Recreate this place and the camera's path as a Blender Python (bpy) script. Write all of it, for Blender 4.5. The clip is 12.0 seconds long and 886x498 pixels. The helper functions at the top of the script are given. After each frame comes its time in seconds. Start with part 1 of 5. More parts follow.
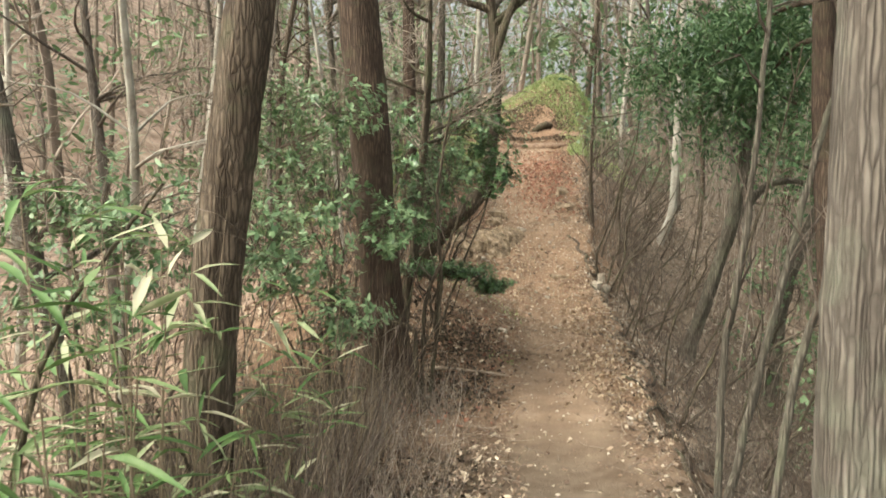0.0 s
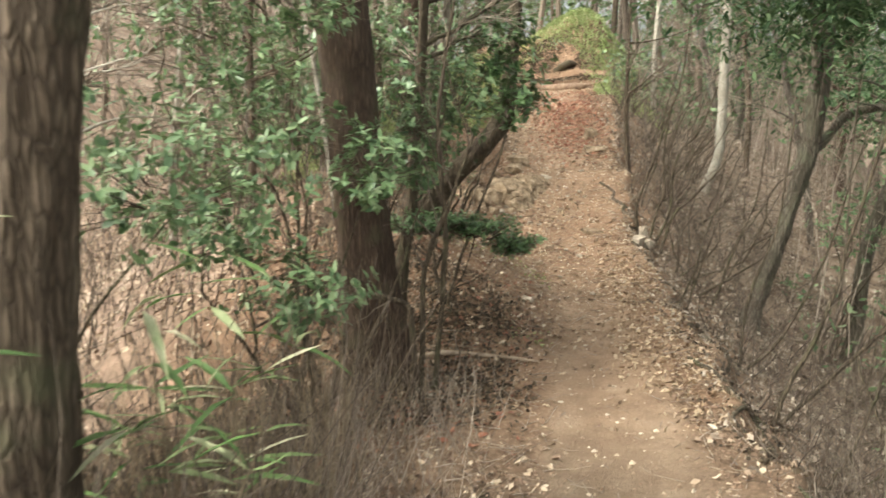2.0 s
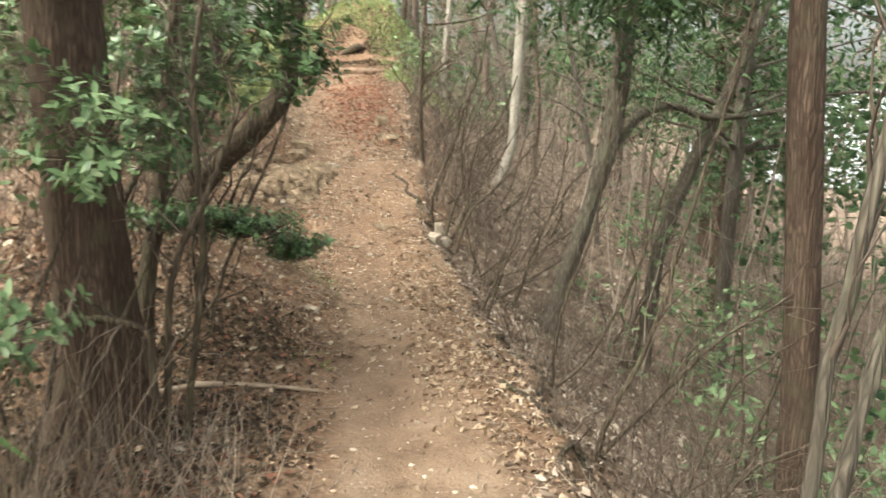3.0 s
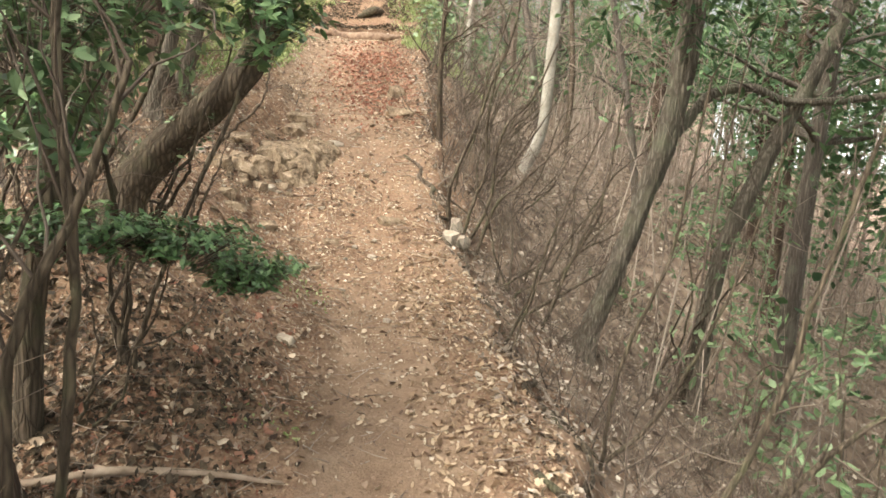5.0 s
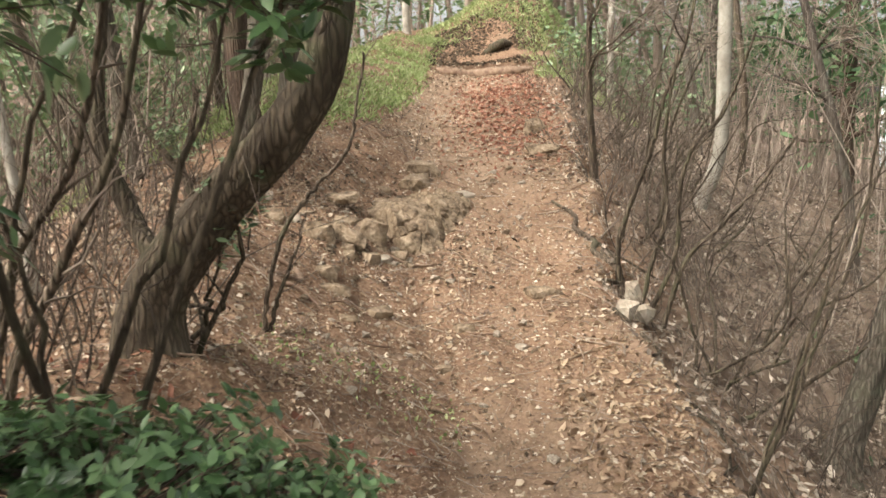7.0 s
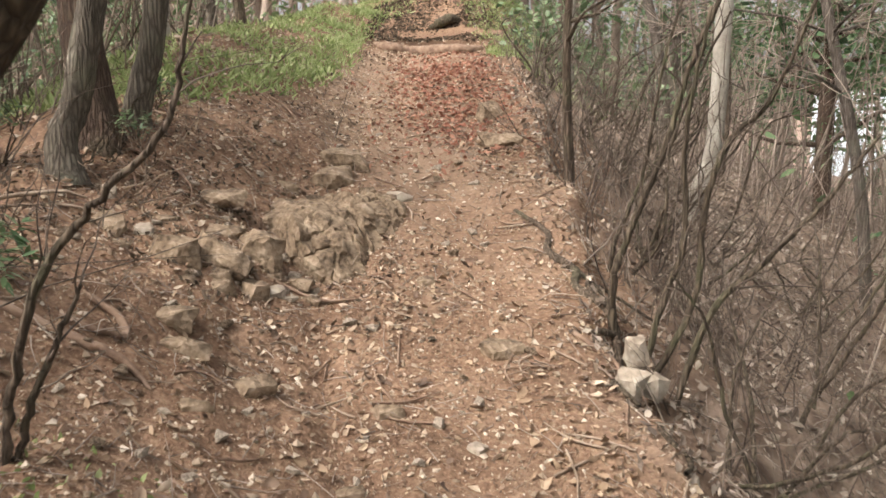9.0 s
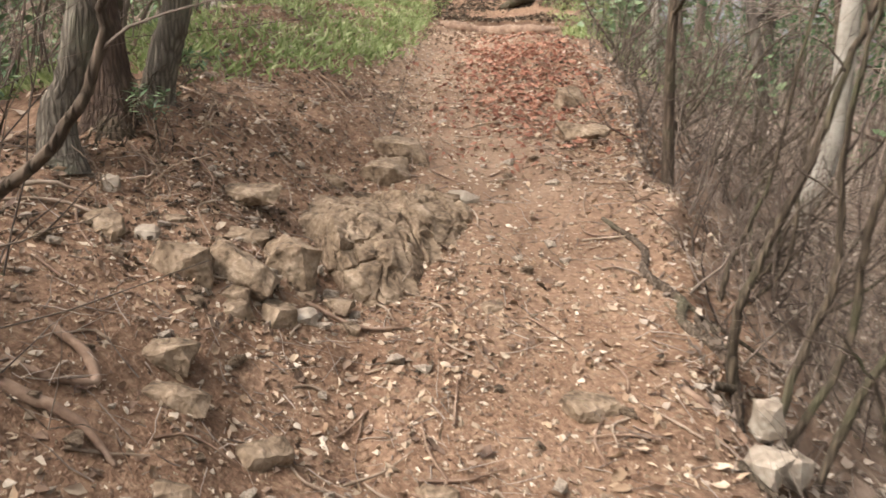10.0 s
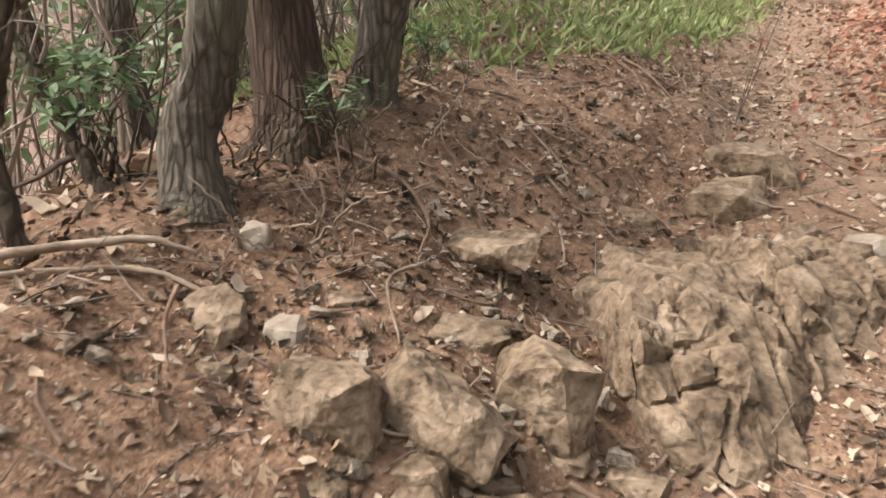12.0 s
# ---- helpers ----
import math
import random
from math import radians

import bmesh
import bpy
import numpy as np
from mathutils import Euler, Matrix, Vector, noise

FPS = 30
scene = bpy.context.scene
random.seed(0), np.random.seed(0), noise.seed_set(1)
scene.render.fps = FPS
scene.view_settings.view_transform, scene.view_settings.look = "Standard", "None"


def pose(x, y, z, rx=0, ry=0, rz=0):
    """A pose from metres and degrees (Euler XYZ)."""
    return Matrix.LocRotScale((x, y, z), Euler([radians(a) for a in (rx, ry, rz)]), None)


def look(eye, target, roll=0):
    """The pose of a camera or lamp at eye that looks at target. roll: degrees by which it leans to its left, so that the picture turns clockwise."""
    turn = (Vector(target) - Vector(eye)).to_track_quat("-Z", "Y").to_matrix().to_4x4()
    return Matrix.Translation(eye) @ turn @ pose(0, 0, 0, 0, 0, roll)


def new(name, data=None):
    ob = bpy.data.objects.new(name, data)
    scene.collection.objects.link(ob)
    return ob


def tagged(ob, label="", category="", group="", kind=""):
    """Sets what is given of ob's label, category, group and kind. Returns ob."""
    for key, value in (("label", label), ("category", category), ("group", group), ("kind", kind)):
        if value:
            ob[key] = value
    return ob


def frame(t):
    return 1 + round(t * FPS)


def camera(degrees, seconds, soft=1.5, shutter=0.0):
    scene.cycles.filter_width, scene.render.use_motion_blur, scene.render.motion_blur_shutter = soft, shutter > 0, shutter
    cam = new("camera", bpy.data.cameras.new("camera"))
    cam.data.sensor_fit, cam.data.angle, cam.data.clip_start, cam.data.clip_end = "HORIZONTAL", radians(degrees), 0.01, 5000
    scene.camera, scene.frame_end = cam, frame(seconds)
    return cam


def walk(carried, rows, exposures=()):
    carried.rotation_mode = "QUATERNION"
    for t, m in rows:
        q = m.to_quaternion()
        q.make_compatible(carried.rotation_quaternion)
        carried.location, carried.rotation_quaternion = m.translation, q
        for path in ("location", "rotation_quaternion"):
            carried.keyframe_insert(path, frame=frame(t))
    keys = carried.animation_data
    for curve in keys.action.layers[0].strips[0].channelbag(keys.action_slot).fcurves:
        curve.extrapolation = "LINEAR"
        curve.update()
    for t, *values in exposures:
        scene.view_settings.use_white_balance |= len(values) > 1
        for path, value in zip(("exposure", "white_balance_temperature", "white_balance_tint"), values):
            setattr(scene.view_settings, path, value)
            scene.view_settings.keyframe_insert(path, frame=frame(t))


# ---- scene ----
cam = camera(58.49, 12.0, soft=1.6, shutter=0.3)
PATH = [
    (0, look((0.000, -0.000, 1.500), (-0.582, 4.948, 1.078), -0.44)),
    (0.5, look((-0.042, 0.334, 1.449), (-0.668, 5.291, 1.257), 2.06)),
    (1, look((-0.096, 0.734, 1.420), (-0.960, 5.631, 0.896), 2.22)),
    (1.5, look((-0.114, 1.207, 1.358), (-1.110, 6.040, 0.553), -1.12)),
    (2, look((-0.123, 1.751, 1.284), (-0.821, 6.655, 0.598), -1.71)),
    (2.5, look((-0.140, 2.357, 1.246), (-0.170, 7.313, 0.582), -0.60)),
    (3, look((-0.161, 2.824, 1.210), (0.490, 7.724, 0.456), 1.14)),
    (3.2, look((-0.135, 2.988, 1.216), (0.655, 7.862, 0.430), 0.94)),
    (4.8, look((-0.004, 4.128, 1.263), (0.586, 9.008, 0.344), 2.20)),
    (5, look((0.014, 4.261, 1.243), (0.563, 9.144, 0.318), 2.99)),
    (5.5, look((0.048, 4.693, 1.250), (0.370, 9.606, 0.383), 1.91)),
    (6, look((0.019, 5.166, 1.229), (0.064, 10.115, 0.515), -0.63)),
    (6.5, look((0.027, 5.645, 1.190), (-0.233, 10.600, 0.568), -3.33)),
    (6.7, look((0.042, 5.813, 1.176), (-0.313, 10.762, 0.555), -3.74)),
    (8.3, look((0.020, 7.249, 1.116), (0.008, 12.171, 0.239), 1.96)),
    (8.5, look((0.020, 7.414, 1.110), (0.035, 12.345, 0.284), 0.98)),
    (9, look((0.007, 7.833, 1.133), (0.043, 12.779, 0.401), -0.58)),
    (9.5, look((-0.043, 8.256, 1.116), (-0.091, 13.201, 0.381), 0.75)),
    (10, look((-0.046, 8.668, 1.143), (-0.383, 13.589, 0.325), 0.97)),
    (10.5, look((-0.109, 9.106, 1.106), (-0.954, 13.970, 0.313), 1.72)),
    (11, look((-0.167, 9.558, 1.100), (-1.686, 14.267, 0.383), -0.86)),
    (11.5, look((-0.283, 9.917, 1.063), (-2.267, 14.463, 0.431), -0.31)),
    (12, look((-0.350, 10.291, 1.097), (-2.567, 14.713, 0.367), -1.61)),
]
# The clip's camera brightens a little under the denser trees and drifts from a greener to a redder balance.
walk(cam, PATH, [(0, 1.24, 6750, 1), (2.5, 1.42, 6750, 2), (5.5, 1.63, 6850, 6), (6.7, 1.45, 6800, 7), (9, 1.22, 6650, 12), (12, 1.33, 6650, 14)])

# ---- world and light: a bright overcast winter sky over bare woods ----
SUN_UP, SUN_ROUND = 50, 238
world = bpy.data.worlds.new("overcast_sky")
scene.world = world
world.use_nodes = True
_nt = world.node_tree
_sky = _nt.nodes.new("ShaderNodeTexSky")
_sky.sky_type, _sky.sun_disc = "NISHITA", False
_sky.sun_elevation, _sky.sun_rotation = radians(SUN_UP), radians(SUN_ROUND)
_sky.air_density, _sky.dust_density, _sky.ozone_density = 1.0, 8.0, 0.3
_bg = _nt.nodes["Background"]
_bg.inputs["Strength"].default_value = 0.15
_pale = _nt.nodes.new("ShaderNodeHueSaturation")
_pale.inputs["Saturation"].default_value = 0.3
_nt.links.new(_sky.outputs["Color"], _pale.inputs["Color"])
_nt.links.new(_pale.outputs["Color"], _bg.inputs["Color"])

sun = new("sun", bpy.data.lights.new("sun", "SUN"))
sun.data.energy, sun.data.angle, sun.data.color = 1.2, radians(30), (1.0, 0.97, 0.92)
_az, _el = radians(SUN_ROUND), radians(SUN_UP)
sun.matrix_world = look((math.sin(_az) * math.cos(_el) * 40, math.cos(_az) * math.cos(_el) * 40, math.sin(_el) * 40), (0, 0, 0))


# ---- materials ----
def material(name, colours, scale=8.0, rough=0.8, bump=0.3, stretch=(1, 1, 1), per="", fine=60.0, spread=0.5, stain=0.25, spec=0.3, thin=0.0):
    """colours: dark to light. per: 'island' or 'object' lets each leaf or stone take its own shade."""
    m = bpy.data.materials.new(name)
    m.use_nodes = True
    t = m.node_tree
    bsdf = t.nodes["Principled BSDF"]
    bsdf.inputs["Roughness"].default_value = rough
    bsdf.inputs["Specular IOR Level"].default_value = spec
    at = t.nodes.new("ShaderNodeTexCoord")
    size = t.nodes.new("ShaderNodeMapping")
    size.inputs["Scale"].default_value = stretch
    t.links.new(at.outputs["Object"], size.inputs["Vector"])
    coarse, grain = t.nodes.new("ShaderNodeTexNoise"), t.nodes.new("ShaderNodeTexNoise")
    coarse.inputs["Scale"].default_value, grain.inputs["Scale"].default_value = scale, fine
    coarse.inputs["Detail"].default_value, grain.inputs["Detail"].default_value = 5, 4
    for n in (coarse, grain):
        t.links.new(size.outputs["Vector"], n.inputs["Vector"])
    add = t.nodes.new("ShaderNodeMath")
    add.operation = "MULTIPLY_ADD"
    add.inputs[1].default_value = stain
    t.links.new(grain.outputs["Fac"], add.inputs[0])
    t.links.new(coarse.outputs["Fac"], add.inputs[2])
    value = add.outputs[0]
    centre = 0.5 + stain * 0.5
    if per:
        if per == "island":
            src = t.nodes.new("ShaderNodeNewGeometry").outputs["Random Per Island"]
        else:
            src = t.nodes.new("ShaderNodeObjectInfo").outputs["Random"]
        mix = t.nodes.new("ShaderNodeMath")
        mix.operation = "MULTIPLY_ADD"
        mix.inputs[1].default_value = 1.2
        t.links.new(src, mix.inputs[0])
        t.links.new(value, mix.inputs[2])
        value, centre, spread = mix.outputs[0], centre + 0.6, max(spread, 1.3)
    span = t.nodes.new("ShaderNodeMapRange")
    span.inputs["From Min"].default_value, span.inputs["From Max"].default_value = centre - spread / 2, centre + spread / 2
    t.links.new(value, span.inputs["Value"])
    ramp = t.nodes.new("ShaderNodeValToRGB")
    for n, c in enumerate(colours):
        e = ramp.color_ramp.elements[n] if n < 2 else ramp.color_ramp.elements.new(1)
        e.position, e.color = n / max(1, len(colours) - 1), (*c, 1)
    t.links.new(span.outputs["Result"], ramp.inputs["Fac"])
    t.links.new(ramp.outputs["Color"], bsdf.inputs["Base Color"])
    if bump:
        b = t.nodes.new("ShaderNodeBump")
        b.inputs["Strength"].default_value, b.inputs["Distance"].default_value = bump, 0.02
        t.links.new(add.outputs[0], b.inputs["Height"])
        t.links.new(b.outputs["Normal"], bsdf.inputs["Normal"])
    if thin:
        bsdf.inputs["Subsurface Weight"].default_value = 0.0
        bsdf.inputs["Transmission Weight"].default_value = 0.0
        through_leaf, both = t.nodes.new("ShaderNodeBsdfTranslucent"), t.nodes.new("ShaderNodeMixShader")
        t.links.new(ramp.outputs["Color"], through_leaf.inputs["Color"])
        both.inputs["Fac"].default_value = thin
        t.links.new(bsdf.outputs["BSDF"], both.inputs[1])
        t.links.new(through_leaf.outputs["BSDF"], both.inputs[2])
        t.links.new(both.outputs["Shader"], t.nodes["Material Output"].inputs["Surface"])
    return m


def bark_material(name, colours, plates=26.0, stretch=0.16, furrow=0.2, moss=None, depth=0.9):
    """Bark with dark furrows between upright plates. colours: furrow, dark plate, light plate."""
    m = material(name, colours[1:], 9, 0.93, 0, (1, 1, 0.2), fine=55, spread=0.55, stain=0.5)
    t = m.node_tree
    bsdf = t.nodes["Principled BSDF"]
    at = t.nodes.new("ShaderNodeTexCoord").outputs["Object"]

    def node(kind, **sockets):
        n = t.nodes.new(kind)
        for k, v in sockets.items():
            key = k.replace("_", " ")
            if hasattr(v, "is_output"):
                t.links.new(v, n.inputs[key])
            else:
                n.inputs[key].default_value = v
        return n

    bend = node("ShaderNodeTexNoise", Vector=at, Scale=7.0, Detail=3.0)
    pull = node("ShaderNodeVectorMath")
    pull.operation = "MULTIPLY_ADD"
    t.links.new(bend.outputs["Color"], pull.inputs[0])
    pull.inputs[1].default_value = (0.018, 0.018, 0.3)
    t.links.new(at, pull.inputs[2])
    size = node("ShaderNodeMapping", Vector=pull.outputs[0], Scale=(1, 1, stretch))
    cells = node("ShaderNodeTexVoronoi", Vector=size.outputs[0], Scale=plates)
    cells.feature = "DISTANCE_TO_EDGE"
    plate = node("ShaderNodeMapRange", Value=cells.outputs["Distance"])
    plate.inputs["From Min"].default_value, plate.inputs["From Max"].default_value = 0.0, furrow
    plate.inputs["To Min"].default_value = 0.25
    ramp = [n for n in t.nodes if n.bl_idname == "ShaderNodeValToRGB"][0]
    mix = t.nodes.new("ShaderNodeMix")
    mix.data_type = "RGBA"
    t.links.new(plate.outputs[0], mix.inputs[0])
    mix.inputs[6].default_value = (*colours[0], 1)
    t.links.new(ramp.outputs["Color"], mix.inputs[7])
    out = mix.outputs[2]
    if moss:
        spots = node("ShaderNodeTexNoise", Vector=at, Scale=4.5, Detail=6.0)
        cover = node("ShaderNodeMapRange", Value=spots.outputs["Fac"])
        cover.inputs["From Min"].default_value, cover.inputs["From Max"].default_value = 0.52, 0.72
        cover.inputs["To Max"].default_value = 0.75
        grow = t.nodes.new("ShaderNodeMix")
        grow.data_type = "RGBA"
        t.links.new(cover.outputs[0], grow.inputs[0])
        t.links.new(out, grow.inputs[6])
        grow.inputs[7].default_value = (*moss, 1)
        out = grow.outputs[2]
    t.links.new(out, bsdf.inputs["Base Color"])
    grain = node("ShaderNodeTexNoise", Vector=size.outputs[0], Scale=90.0, Detail=4.0)
    high = node("ShaderNodeMath")
    high.operation = "MULTIPLY_ADD"
    t.links.new(grain.outputs["Fac"], high.inputs[0])
    high.inputs[1].default_value = 0.5
    t.links.new(plate.outputs[0], high.inputs[2])
    b = node("ShaderNodeBump", Strength=depth, Distance=0.014, Height=high.outputs[0])
    t.links.new(b.outputs["Normal"], bsdf.inputs["Normal"])
    return m


BARK_BROWN = bark_material("brown_ridged_bark", [(0.025, 0.017, 0.011), (0.075, 0.052, 0.035), (0.15, 0.112, 0.08), (0.23, 0.18, 0.13)], 42, 0.15, 0.34, (0.09, 0.088, 0.05))
BARK_RED = bark_material("reddish_fibrous_bark", [(0.028, 0.018, 0.012), (0.06, 0.04, 0.028), (0.105, 0.07, 0.05), (0.165, 0.118, 0.086)], 46, 0.11, 0.34, (0.085, 0.075, 0.045), 0.8)
BARK_GREY = bark_material("grey_fibrous_bark", [(0.045, 0.035, 0.028), (0.097, 0.078, 0.063), (0.165, 0.138, 0.113), (0.255, 0.22, 0.185)], 58, 0.06, 0.32, (0.15, 0.15, 0.11), 0.8)
BARK_LICHEN = bark_material("greyish_lichened_bark", [(0.035, 0.028, 0.021), (0.1, 0.085, 0.064), (0.18, 0.155, 0.12), (0.27, 0.24, 0.19)], 40, 0.1, 0.36, (0.15, 0.15, 0.1))
BARK_PALE = material("pale_blotched_bark", [(0.17, 0.148, 0.12), (0.33, 0.3, 0.25), (0.47, 0.44, 0.38)], 7, 0.85, 0.4, (1, 1, 0.7), fine=40, spread=0.5)
BARK_MOSS = bark_material("mossy_dark_bark", [(0.025, 0.018, 0.012), (0.065, 0.048, 0.033), (0.12, 0.093, 0.063), (0.19, 0.15, 0.108)], 38, 0.14, 0.34, (0.085, 0.088, 0.045))
TWIG = material("dull_brown_twig_bark", [(0.05, 0.036, 0.027), (0.11, 0.084, 0.064), (0.2, 0.16, 0.125)], 5, 0.85, 0.3, per="island")
TWIG_GREY = material("greyish_twig_bark", [(0.13, 0.1, 0.079), (0.24, 0.19, 0.153), (0.39, 0.325, 0.265)], 5, 0.85, 0.2, per="island")
STRAW = material("dry_straw", [(0.11, 0.08, 0.055), (0.21, 0.16, 0.11), (0.36, 0.29, 0.2)], 6, 0.8, 0.2, per="island", thin=0.15)
DEAD_WOOD = material("bleached_dead_wood", [(0.16, 0.115, 0.08), (0.29, 0.22, 0.16), (0.42, 0.34, 0.26)], 10, 0.9, 0.6, fine=70, spread=0.5)
ROOT = material("exposed_root_bark", [(0.11, 0.07, 0.048), (0.22, 0.145, 0.1), (0.33, 0.24, 0.175)], 12, 0.9, 0.6, fine=70, spread=0.5)
EVERGREEN = material("glossy_evergreen_leaf", [(0.045, 0.09, 0.034), (0.1, 0.185, 0.07), (0.21, 0.315, 0.145)], 8, 0.28, 0.1, per="island", spec=0.5, thin=0.12)
EVERGREEN_SOFT = material("soft_evergreen_leaf", [(0.06, 0.11, 0.048), (0.13, 0.205, 0.092), (0.25, 0.33, 0.175)], 8, 0.42, 0.1, per="island", spec=0.4, thin=0.2)
CONIFER = material("dark_conifer_spray", [(0.034, 0.072, 0.033), (0.08, 0.142, 0.062), (0.15, 0.225, 0.105)], 8, 0.6, 0.1, per="island", thin=0.3)
BAMBOO_LEAF = material("bamboo_grass_leaf", [(0.06, 0.12, 0.035), (0.12, 0.2, 0.065), (0.24, 0.3, 0.14), (0.5, 0.46, 0.33)], 6, 0.5, 0.1, per="object", thin=0.25)
GRASS = material("fresh_grass", [(0.14, 0.19, 0.065), (0.285, 0.36, 0.14), (0.47, 0.51, 0.27)], 6, 0.6, 0.1, per="island", thin=0.3)
LITTER = material("fallen_leaf", [(0.085, 0.055, 0.04), (0.18, 0.12, 0.085), (0.27, 0.19, 0.135), (0.42, 0.325, 0.235), (0.6, 0.51, 0.39)], 14, 0.8, 0.2, per="island", thin=0.1)
LITTER_GREY = material("grey_weathered_leaf", [(0.075, 0.056, 0.043), (0.19, 0.146, 0.113), (0.33, 0.27, 0.215), (0.52, 0.45, 0.37)], 14, 0.8, 0.2, per="island", thin=0.1)
LITTER_RED = material("red_fallen_leaf", [(0.17, 0.075, 0.05), (0.29, 0.125, 0.08), (0.42, 0.24, 0.165)], 14, 0.8, 0.2, per="island", thin=0.1)
LITTER_DARK = material("dark_brown_leaf", [(0.03, 0.022, 0.014), (0.07, 0.05, 0.032), (0.13, 0.095, 0.06)], 14, 0.8, 0.2, per="island", thin=0.1)
LITTER_PALE = material("pale_fallen_leaf", [(0.15, 0.095, 0.06), (0.28, 0.19, 0.122), (0.41, 0.3, 0.2), (0.54, 0.43, 0.31)], 14, 0.75, 0.2, per="island", thin=0.1)
ROCK = material("weathered_tan_rock", [(0.065, 0.046, 0.03), (0.165, 0.118, 0.077), (0.255, 0.19, 0.129), (0.36, 0.28, 0.2)], 7, 0.94, 1.0, fine=42, spread=0.5, stain=0.7)
ROCK_PALE = material("pale_chipped_stone", [(0.19, 0.15, 0.112), (0.32, 0.265, 0.205), (0.46, 0.405, 0.33)], 9, 0.9, 0.6, fine=50, spread=0.5, stain=0.4)
PEBBLE = material("mixed_pebble", [(0.17, 0.12, 0.08), (0.34, 0.265, 0.19), (0.58, 0.5, 0.4)], 14, 0.9, 0.4, per="island")


def ground_material():
    m = bpy.data.materials.new("forest_soil")
    m.use_nodes = True
    t = m.node_tree
    bsdf = t.nodes["Principled BSDF"]
    bsdf.inputs["Roughness"].default_value, bsdf.inputs["Specular IOR Level"].default_value = 0.95, 0.15
    at = t.nodes.new("ShaderNodeTexCoord")

    def noise_at(scale, detail=6):
        n = t.nodes.new("ShaderNodeTexNoise")
        n.inputs["Scale"].default_value, n.inputs["Detail"].default_value = scale, detail
        t.links.new(at.outputs["Object"], n.inputs["Vector"])
        return n.outputs["Fac"]

    def ramp_of(src, colours, lo=0.3, hi=0.7):
        r = t.nodes.new("ShaderNodeValToRGB")
        for n, c in enumerate(colours):
            e = r.color_ramp.elements[n] if n < 2 else r.color_ramp.elements.new(1)
            e.position, e.color = lo + (hi - lo) * n / (len(colours) - 1), (*c, 1)
        t.links.new(src, r.inputs["Fac"])
        return r.outputs["Color"]

    def blend(fac, a, b, mode="MIX"):
        x = t.nodes.new("ShaderNodeMix")
        x.data_type, x.blend_type = "RGBA", mode
        if isinstance(fac, float):
            x.inputs[0].default_value = fac
        else:
            t.links.new(fac, x.inputs[0])
        t.links.new(a, x.inputs[6])
        t.links.new(b, x.inputs[7])
        return x.outputs[2]

    soil = ramp_of(noise_at(2.2), [(0.13, 0.075, 0.048), (0.225, 0.135, 0.087), (0.315, 0.203, 0.137)])
    crumbs = ramp_of(noise_at(38), [(0.08, 0.049, 0.031), (0.215, 0.138, 0.088), (0.43, 0.32, 0.22)], 0.35, 0.72)
    wild = blend(0.45, soil, crumbs)
    bare = ramp_of(noise_at(3.0), [(0.19, 0.122, 0.081), (0.27, 0.183, 0.125), (0.36, 0.26, 0.184)])
    dust = ramp_of(noise_at(70), [(0.12, 0.078, 0.05), (0.25, 0.174, 0.116), (0.44, 0.335, 0.24)], 0.3, 0.75)
    trodden = blend(0.3, bare, dust)
    tag = t.nodes.new("ShaderNodeAttribute")
    tag.attribute_name = "trodden"
    edge = t.nodes.new("ShaderNodeMath")
    edge.operation = "MULTIPLY_ADD"
    edge.inputs[1].default_value = 0.7
    t.links.new(noise_at(5.5), edge.inputs[0])
    t.links.new(tag.outputs["Fac"], edge.inputs[2])
    sharp = t.nodes.new("ShaderNodeMapRange")
    sharp.inputs["From Min"].default_value, sharp.inputs["From Max"].default_value = 0.6, 1.05
    t.links.new(edge.outputs[0], sharp.inputs["Value"])
    near = blend(sharp.outputs["Result"], wild, trodden)
    far_leaves = ramp_of(noise_at(1.3, 10), [(0.16, 0.11, 0.083), (0.29, 0.208, 0.158), (0.41, 0.315, 0.25)])
    tag2 = t.nodes.new("ShaderNodeAttribute")
    tag2.attribute_name = "hillside"
    below = ramp_of(noise_at(4.5, 8), [(0.1, 0.07, 0.051), (0.2, 0.146, 0.109), (0.32, 0.25, 0.195)])
    tag3 = t.nodes.new("ShaderNodeAttribute")
    tag3.attribute_name = "steep"
    # Darker soil that paints the canopy's shade over the start of the trail.
    start_shade = ramp_of(noise_at(7, 8), [(0.055, 0.042, 0.03), (0.094, 0.073, 0.053), (0.145, 0.114, 0.084)])
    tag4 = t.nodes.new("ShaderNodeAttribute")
    tag4.attribute_name = "start_shade"
    floor = blend(tag4.outputs["Fac"], blend(tag3.outputs["Fac"], near, below), start_shade)
    t.links.new(blend(tag2.outputs["Fac"], floor, far_leaves), bsdf.inputs["Base Color"])
    b = t.nodes.new("ShaderNodeBump")
    b.inputs["Strength"].default_value, b.inputs["Distance"].default_value = 0.7, 0.02
    mixh = t.nodes.new("ShaderNodeMath")
    mixh.operation = "ADD"
    t.links.new(noise_at(24), mixh.inputs[0])
    t.links.new(noise_at(90), mixh.inputs[1])
    t.links.new(mixh.outputs[0], b.inputs["Height"])
    t.links.new(b.outputs["Normal"], bsdf.inputs["Normal"])
    return m


SOIL = ground_material()


